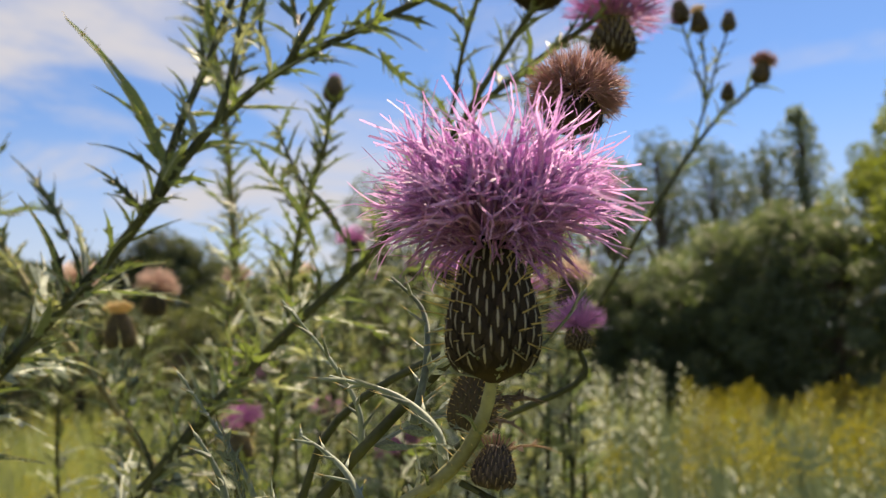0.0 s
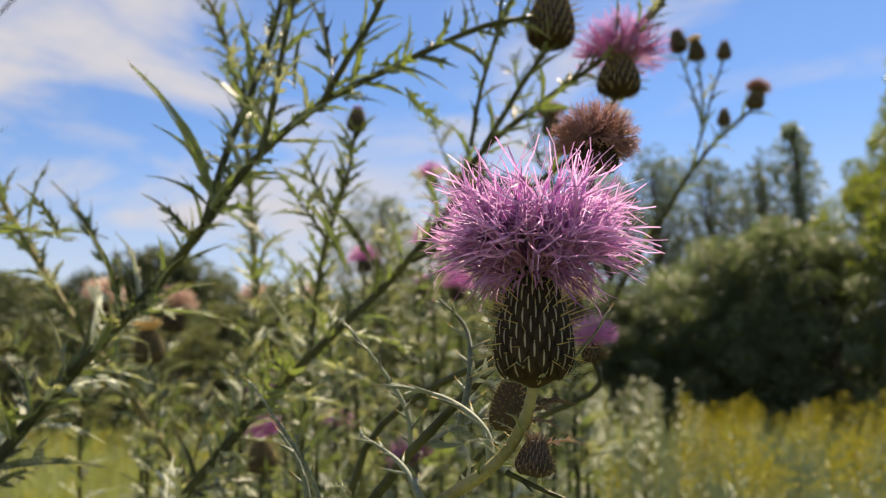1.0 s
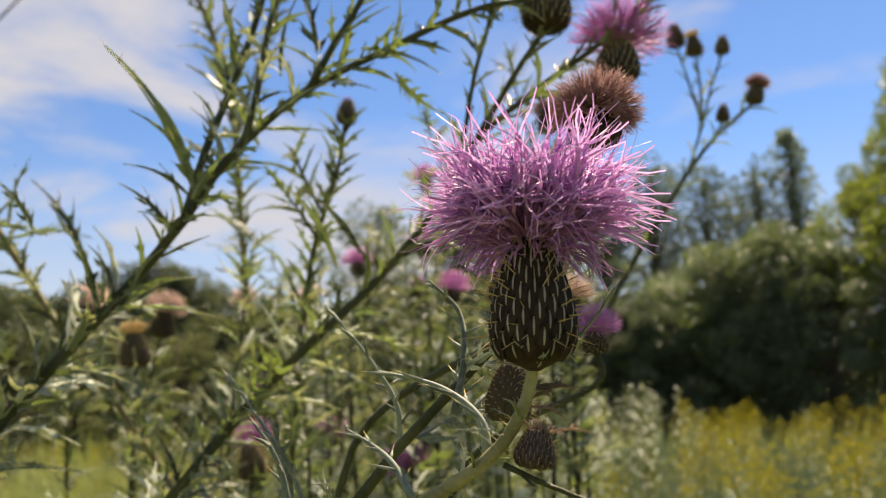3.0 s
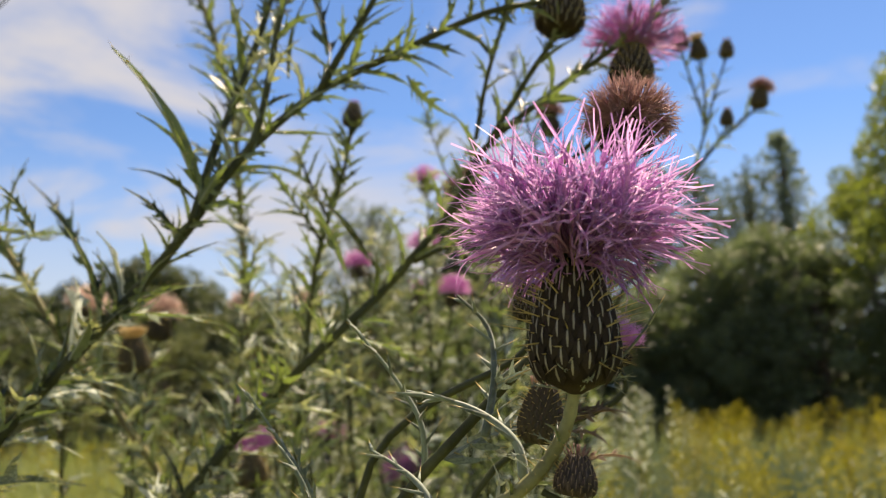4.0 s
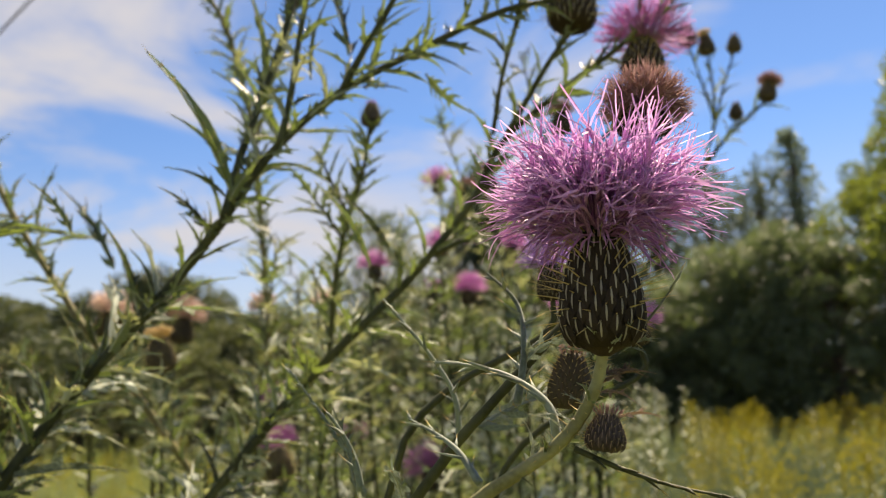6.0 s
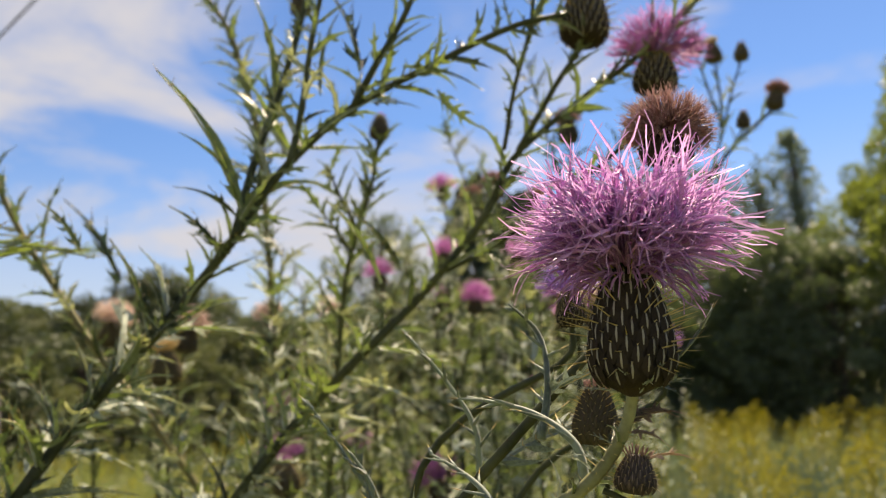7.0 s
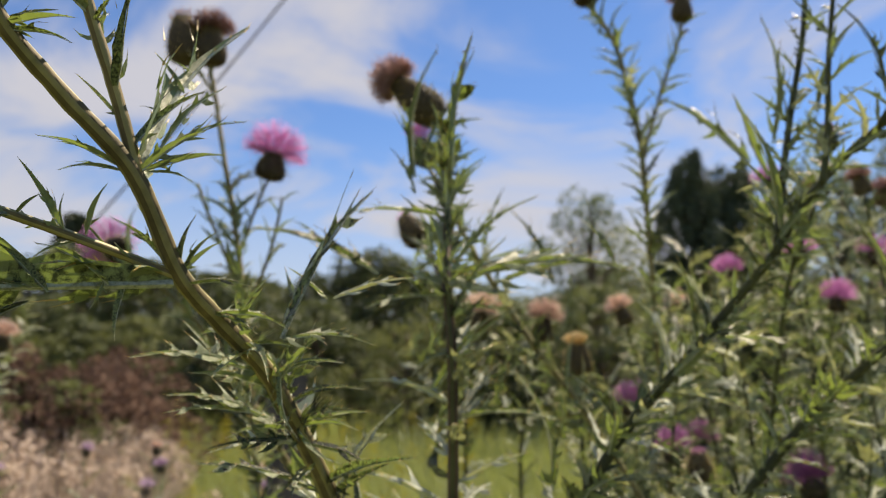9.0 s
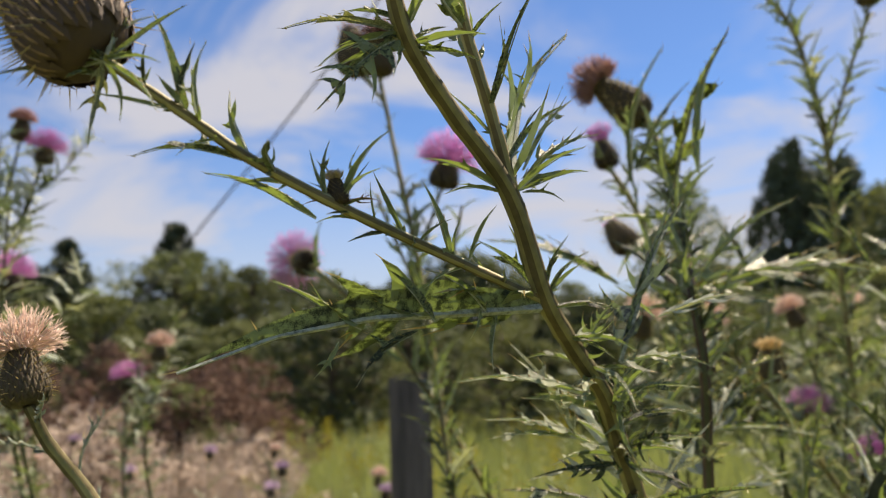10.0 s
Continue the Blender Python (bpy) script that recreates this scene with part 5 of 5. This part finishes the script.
def blades(name, count, spot, height, mat, seed, width=0.006, label="", category="grass"):
    """Many bent blades in one mesh; spot(rng) gives a foot on the ground."""
    g = random.Random(seed)
    verts, faces = [], []
    for i in range(count):
        x, y = spot(g)
        h, w, a = height * g.uniform(0.5, 1.15), width * g.uniform(0.6, 1.4), g.uniform(0, 6.28)
        dx, dy, b = math.cos(a) * w, math.sin(a) * w, g.uniform(0.05, 0.45) * h
        bx, by = math.sin(a) * b, -math.cos(a) * b
        k = len(verts)
        verts += [(x - dx, y - dy, -0.05), (x + dx, y + dy, -0.05), (x - dx * 0.8 + bx * 0.3, y - dy * 0.8 + by * 0.3, h * 0.55), (x + dx * 0.8 + bx * 0.3, y + dy * 0.8 + by * 0.3, h * 0.55), (x + bx, y + by, h)]
        faces += [(k, k + 1, k + 3, k + 2), (k + 2, k + 3, k + 4)]
    me = bpy.data.meshes.new(name)
    me.from_pydata(verts, [], faces)
    me.materials.append(mat)
    ob = put(name, me)
    return tagged(ob, label, category, kind="stuff")


def fan(near, far, left, right):
    """Feet spread evenly over a wedge of ground, by bearing in degrees clockwise from +y."""
    def spot(g):
        d, b = math.sqrt(g.uniform(near * near, far * far)), radians(g.uniform(left, right))
        return d * math.sin(b), d * math.cos(b)
    return spot


blades("meadow_grass", 26000, fan(2.5, 11, -52, 9), 0.55, M_GRASS, 51, 0.0055, "tall yellow-green meadow grass")
blades("meadow_grass", 11000, fan(2.5, 11, 9, 36), 0.5, M_GOLD_LEAF, 56, 0.0075, "dark green growth among the goldenrod")
blades("meadow_grass", 16000, fan(10, 26, -52, 36), 0.62, M_GRASS, 52, 0.02, "tall yellow-green meadow grass further off")
blades("meadow_grass", 22000, fan(0.0, 4.4, -180, 180), 0.5, M_GRASS, 54, 0.005, "tall yellow-green meadow grass round the thistles")
blades("meadow_grass", 34000, fan(3.6, 9, 34, 308), 0.55, M_GRASS, 57, 0.007, "tall yellow-green meadow grass round the thistles")
blades("meadow_grass", 22000, fan(7.5, 18, 34, 308), 0.6, M_GRASS, 55, 0.016, "tall yellow-green meadow grass of the open field")
blades("dry_stalks", 5000, fan(2.2, 7.5, -58, -35), 0.85, M_STALK, 53, 0.006, "dry brown stalks standing in the meadow")


def goldenrod_mesh(seed, bloom_on=True):
    """Stem with leaves and an arching plume of many small yellow blooms; 1 tall."""
    g = random.Random(seed)
    bm = bmesh.new()
    tube(bm, [V((0, 0, 0)), V((0.01, 0, 0.5)), V((0.03, 0.01, 0.95))], [0.006, 0.005, 0.003], 4)
    count = 26 if bloom_on else 44
    for i in range(count):
        z, w = 0.15 + (0.6 if bloom_on else 0.8) * i / count, i * 2.4
        out = V((math.cos(w), math.sin(w), 0.5)).normalized()
        side = out.cross(V((0, 0, 1))).normalized() * 0.010
        p = V((0.02 * z, 0, z))
        q = p + out * g.uniform(0.07, 0.13)
        bm.faces.new([bm.verts.new(c) for c in (p, p.lerp(q, 0.5) - side, q, p.lerp(q, 0.5) + side)]).material_index = 1
    for i in range(22 if bloom_on else 0):
        z, w = 0.70 + 0.30 * i / 22, i * 2.4
        out = V((math.cos(w), math.sin(w), 0))
        long = 0.20 * (1.05 - z) / 0.35 + 0.03
        for j in range(11):
            u = (j + 1) / 11
            c = V((0.03, 0.01, z)) + out * long * u + V((0, 0, 0.05 * math.sin(u * 2.6))) + V((g.uniform(-1, 1), g.uniform(-1, 1), g.uniform(-1, 1))) * 0.008
            r = g.uniform(0.007, 0.012)
            a, b2 = V((g.uniform(-1, 1), g.uniform(-1, 1), g.uniform(-1, 1))).normalized() * r, V((g.uniform(-1, 1), g.uniform(-1, 1), g.uniform(-1, 1))).normalized() * r
            bm.faces.new([bm.verts.new(c + d) for d in (a, b2, -a)]).material_index = 0
            bm.faces.new([bm.verts.new(c + d) for d in (b2, -a, -b2)]).material_index = 0
    return finish("goldenrod", bm, [M_GOLD, M_GOLD_LEAF], False)


GOLDEN = [goldenrod_mesh(s) for s in (61, 62, 63)]
LEAFY = [goldenrod_mesh(s, False) for s in (66, 67)]
g = random.Random(64)
made = 0
while made < 250:
    spot = fan(3.8, 11, 7, 35) if made < 150 else fan(4.5, 11, -36, -12)
    x, y = spot(g)
    lush = noise.noise(V((x * 0.9, y * 0.6, 3.0))) + (0.2 if x > 0.33 * y else -0.55 if x > 0 else 0.1)
    if lush < g.uniform(-0.35, 0.3):
        if g.random() < 0.5:
            grown = g.uniform(0.95, 1.22) if 0.17 < x / y < 0.33 else g.uniform(0.6, 0.95)
            ob = put("leafy_stalk", g.choice(LEAFY), None, pose(x, y, 0, 0, g.uniform(-8, 8), g.uniform(0, 360)) @ Matrix.Scale(grown, 4))
            tagged(ob, "leafy green stalk not yet in bloom in the meadow", "meadow plant", "goldenrod stand")
        continue
    made += 1
    ob = put("goldenrod", g.choice(GOLDEN), None, pose(x, y, 0, 0, g.uniform(-8, 8), g.uniform(0, 360)) @ Matrix.Scale(g.uniform(0.34, 0.96) * (1.0 if made < 150 else 0.85), 4))
    tagged(ob, "goldenrod in yellow bloom standing in the meadow", "goldenrod", "goldenrod stand")

# low thistle blooms out in the meadow
g = random.Random(65)
for k, at in enumerate(MEADOW):
    top = V(at)
    plant = thing("thistle_plant", (top.x, top.y, 0), "small meadow thistle with a pale pink head", "thistle", "meadow thistles")
    line = stem(plant, [top, V((top.x, top.y, 0.4)), V((top.x, top.y, 0))], 0.003, 0.005, M_STEM, sides=5, steps=4)
    leaves(plant, line, 0.06, 0.12, g, SLIM, 0.8, 0.2)
    head(plant, "tan" if k % 3 == 2 else "pale", top, (g.uniform(-0.2, 0.2), 0, 1), g.uniform(0.030, 0.036), g.uniform(0, 3))


# ---- trees ----
def clump(verts, faces, g, c, r, count, leaf):
    """Leaf blades scattered through a ragged ball, more of them near its skin."""
    for i in range(count):
        d = V((g.gauss(0, 1), g.gauss(0, 1), g.gauss(0, 1))).normalized()
        p = c + V((d.x, d.y, d.z * 0.8)) * r * g.uniform(0.35, 1.0) ** 0.6
        a = V((g.gauss(0, 1), g.gauss(0, 1), g.gauss(0, 0.6))).normalized() * leaf * g.uniform(0.6, 1.3)
        b = a.cross(V((g.gauss(0, 1), g.gauss(0, 1), g.gauss(0, 1))).normalized())
        k = len(verts)
        verts += [tuple(p - a - b * 0.45), tuple(p - a * 0.6 + b * 0.5), tuple(p + a)]
        faces.append((k, k + 1, k + 2))


def tree_meshes(seed, mat, conifer=False, wide=0.42, leaf=0.018, count=150, clumps=46):
    """Trunk with limbs, and a crown of leaf clumps; 1 tall."""
    g = random.Random(seed)
    bm = bmesh.new()
    trunk = [V((0, 0, -0.02)), V((0.01, 0, 0.25)), V((-0.01, 0.01, 0.55)), V((0, 0, 0.9))]
    tube(bm, curve_points(trunk, 3), [0.022 * (1 - i / 11) + 0.002 for i in range(10)], 7)
    verts, faces = [], []
    for i in range(clumps):
        u = (i + 0.5) / clumps
        w = i * 2.4
        if conifer:
            z = 0.08 + 0.9 * u
            reach = wide * 0.95 * (1.02 - u) * g.uniform(0.5, 1.0)
            r = 0.035 + 0.07 * (1 - u)
        else:
            z = 0.12 + 0.80 * u
            reach = wide * math.sin(math.pi * (0.22 + 0.70 * u)) * g.uniform(0.35, 1.0)
            r = g.uniform(0.06, 0.12)
        c = V((math.cos(w) * reach, math.sin(w) * reach, z + g.uniform(-0.03, 0.03)))
        tube(bm, [V((0, 0, z * 0.75)), V((c.x * 0.5, c.y * 0.5, z * 0.92)), c], [0.007, 0.004, 0.0015], 4, closed=False)
        clump(verts, faces, g, c, r, count, leaf)
    crown = bpy.data.meshes.new("crown")
    crown.from_pydata(verts, [], faces)
    crown.materials.append(mat)
    return finish("trunk", bm, M_BARK), crown


def plant_tree(name, kit, x, y, height, spread, turn_by, label, category="tree", group=""):
    ob = thing(name, (x, y, 0), label, category, group)
    m = pose(x, y, 0, 0, 0, turn_by) @ Matrix.Diagonal((height * spread, height * spread, height, 1))
    put("trunk", kit[0], ob, m)
    put("crown", kit[1], ob, m)
    return ob


KIT_FINE = [tree_meshes(83, M_TREE_DARK, leaf=0.0115, count=420, clumps=60), tree_meshes(84, M_TREE_DARK, wide=0.36, leaf=0.0115, count=420, clumps=60)]
KIT_DARK = [tree_meshes(71, M_HEDGE, count=180), tree_meshes(72, M_HEDGE, wide=0.36, count=200, clumps=52)]
KIT_GREEN = [tree_meshes(73, M_TREE), tree_meshes(74, M_TREE, wide=0.5)]
KIT_LIGHT = [tree_meshes(75, M_TREE_LIGHT, wide=0.45, leaf=0.012, count=360, clumps=52)]
KIT_LOOSE = [tree_meshes(81, M_LOOSE, wide=0.4, leaf=0.012, count=190, clumps=48)]
KIT_PINE = [tree_meshes(82, M_CONIFER, wide=0.40, leaf=0.017, count=380, clumps=64)]
KIT_HAZY = [tree_meshes(85, M_LOOSE, True, leaf=0.012, clumps=56, count=85)]
KIT_FIR = [tree_meshes(76, M_CONIFER, True, clumps=60, count=110)]
KIT_RUST = [tree_meshes(77, M_RUST, wide=0.5, leaf=0.026, count=44, clumps=40), tree_meshes(79, M_STALK, wide=0.55, leaf=0.022, count=60, clumps=40), tree_meshes(80, M_STALK, wide=0.6, leaf=0.02, count=45, clumps=40)]
g = random.Random(78)


def at_bearing(b, d):
    return d * math.sin(radians(b)), d * math.cos(radians(b))


for b, d, h, spread, kit, words in (
        (13.5, 17, 5.6, 0.8, KIT_LOOSE[0], "loose grey-green tree at the meadow's edge"), (17, 17, 5.9, 0.75, KIT_LOOSE[0], "loose grey-green tree at the meadow's edge"), (3.0, 15, 2.2, 1.3, KIT_FINE[1], "dark green bush at the meadow's edge"), (6.5, 14.5, 2.5, 1.3, KIT_FINE[0], "dark green bush at the meadow's edge"), (10.5, 14, 2.6, 1.3, KIT_FINE[1], "dark green bush at the meadow's edge"), (14.5, 14, 2.7, 1.3, KIT_FINE[0], "dark green bush at the meadow's edge"), (18, 14, 2.9, 1.3, KIT_FINE[1], "dark green bush at the meadow's edge"),
        (21, 14.5, 3.5, 1.1, KIT_FINE[0], "dark green bushy tree at the meadow's edge"), (24.5, 14, 3.7, 1.0, KIT_FINE[1], "dark green bushy tree at the meadow's edge"), (20.5, 18, 6.0, 0.75, KIT_LOOSE[0], "loose grey-green tree at the meadow's edge"), (24, 17, 5.6, 0.75, KIT_LOOSE[0], "loose grey-green tree at the meadow's edge"),
        (30.8, 15, 4.9, 0.7, KIT_LIGHT[0], "yellowish-green tree lit by the sun"), (26.2, 17.5, 6.3, 0.85, KIT_HAZY[0], "loose grey-green conifer at the meadow's edge"), (35.2, 14, 6.7, 0.66, KIT_LIGHT[0], "tall green tree at the meadow's edge"),
        (27.5, 13.5, 3.4, 1.1, KIT_FINE[0], "low rounded dark green tree at the edge"), (40, 14, 7.0, 0.8, KIT_FINE[0], "tall dark green tree at the edge"),
        (4.0, 20, 6.8, 0.42, KIT_PINE[0], "dark dense pine rising over the hedge"), (6.9, 21, 6.6, 0.6, KIT_PINE[0], "dark dense pine rising over the hedge"), (-2.8, 21, 6.2, 0.85, KIT_LOOSE[0], "loose grey-green tree by the hedge"), (10, 18, 5.2, 0.8, KIT_GREEN[0], "rounded green tree behind the thistles")):
    x, y = at_bearing(b, d)
    plant_tree("tree", kit, x, y, h, spread, g.uniform(0, 360), words)
for i in range(34):
    b = -58 + 66 * (i + g.uniform(0.2, 0.8)) / 34
    x, y = at_bearing(b, 27 + g.uniform(-3, 6))
    kit = g.choice(KIT_GREEN + KIT_DARK + KIT_DARK)
    plant_tree("tree", kit, x, y, g.uniform(4.2, 5.6), g.uniform(0.85, 1.2), g.uniform(0, 360), "green tree of the far hedgerow", "tree", "far hedgerow")
for i in range(16):
    x, y = at_bearing(62 + 232 * (i + g.uniform(0.2, 0.8)) / 16, 30 + g.uniform(-3, 6))
    plant_tree("tree", g.choice(KIT_GREEN + KIT_DARK), x, y, g.uniform(4.2, 6.2), g.uniform(0.9, 1.3), g.uniform(0, 360), "green tree of the far hedgerow", "tree", "far hedgerow")
for b, h in ((-38.4, 6.3), (-45, 5.6)):
    x, y = at_bearing(b, 27)
    plant_tree("tree", KIT_FIR[0], x, y, h, 1.15, g.uniform(0, 360), "conifer rising over the far hedgerow", "tree", "far hedgerow")
for i in range(22):
    b = -56 + 64 * (i + g.uniform(0.2, 0.8)) / 22
    x, y = at_bearing(b, 15 + g.uniform(-3, 3))
    plant_tree("bush", g.choice(KIT_GREEN + KIT_DARK), x, y, g.uniform(1.8, 3.1), 1.2, g.uniform(0, 360), "rounded green bush before the hedgerow", "bush", "bushes")
for i in range(46):
    x, y = at_bearing(g.uniform(-60, -34.5), g.uniform(4.5, 9.5))
    plant_tree("bush", g.choice(KIT_RUST[:1] * 4 + KIT_GREEN[:1]) if math.hypot(x, y) > 6.3 else g.choice(KIT_RUST), x, y, g.uniform(0.72, 1.1) * (1 + 0.12 * (math.hypot(x, y) - 4.5)), g.uniform(0.8, 1.2), g.uniform(0, 360), "rusty brown withered bush", "bush", "withered bushes")

# ---- fence post and cable ----
bm = bmesh.new()
bmesh.ops.create_cube(bm, size=1.0)
for v in bm.verts:
    v.co.x, v.co.y, v.co.z = v.co.x * 0.128, v.co.y * 0.10, (v.co.z + 0.5) * 1.32 - 0.09
    if v.co.z > 1:
        v.co.z += 0.006 * (1 if v.co.x > 0 else -1)
bmesh.ops.subdivide_edges(bm, edges=bm.edges[:], cuts=3, use_grid_fill=True)
for v in bm.verts:
    v.co += V((noise.noise(v.co * 9), noise.noise(v.co * 9 + V((5, 0, 0))), 0)) * 0.004
bmesh.ops.bevel(bm, geom=[e for e in bm.edges if len(e.link_faces) == 2 and e.calc_face_angle(0) > 0.8], offset=0.005, segments=2, affect="EDGES")
post = put("fence_post", finish("fence_post", bm, M_POST, False), None, pose(-1.222, 2.30, 0.04, 0, -1.2, 24))
tagged(post, "weathered grey square wooden fence post in the meadow", "fence post")

bm = bmesh.new()
a, b = V((-1.05, 7.8, 8.8)), V((-8.45, 8.0, 0.9))
tube(bm, [a.lerp(b, u / 14) + V((0, 0, -0.35 * math.sin(math.pi * u / 14))) for u in range(15)], [0.0125] * 15, 8)
tagged(put("cable", finish("cable", bm, M_CABLE)), "taut dark cable running down across the sky", "cable")
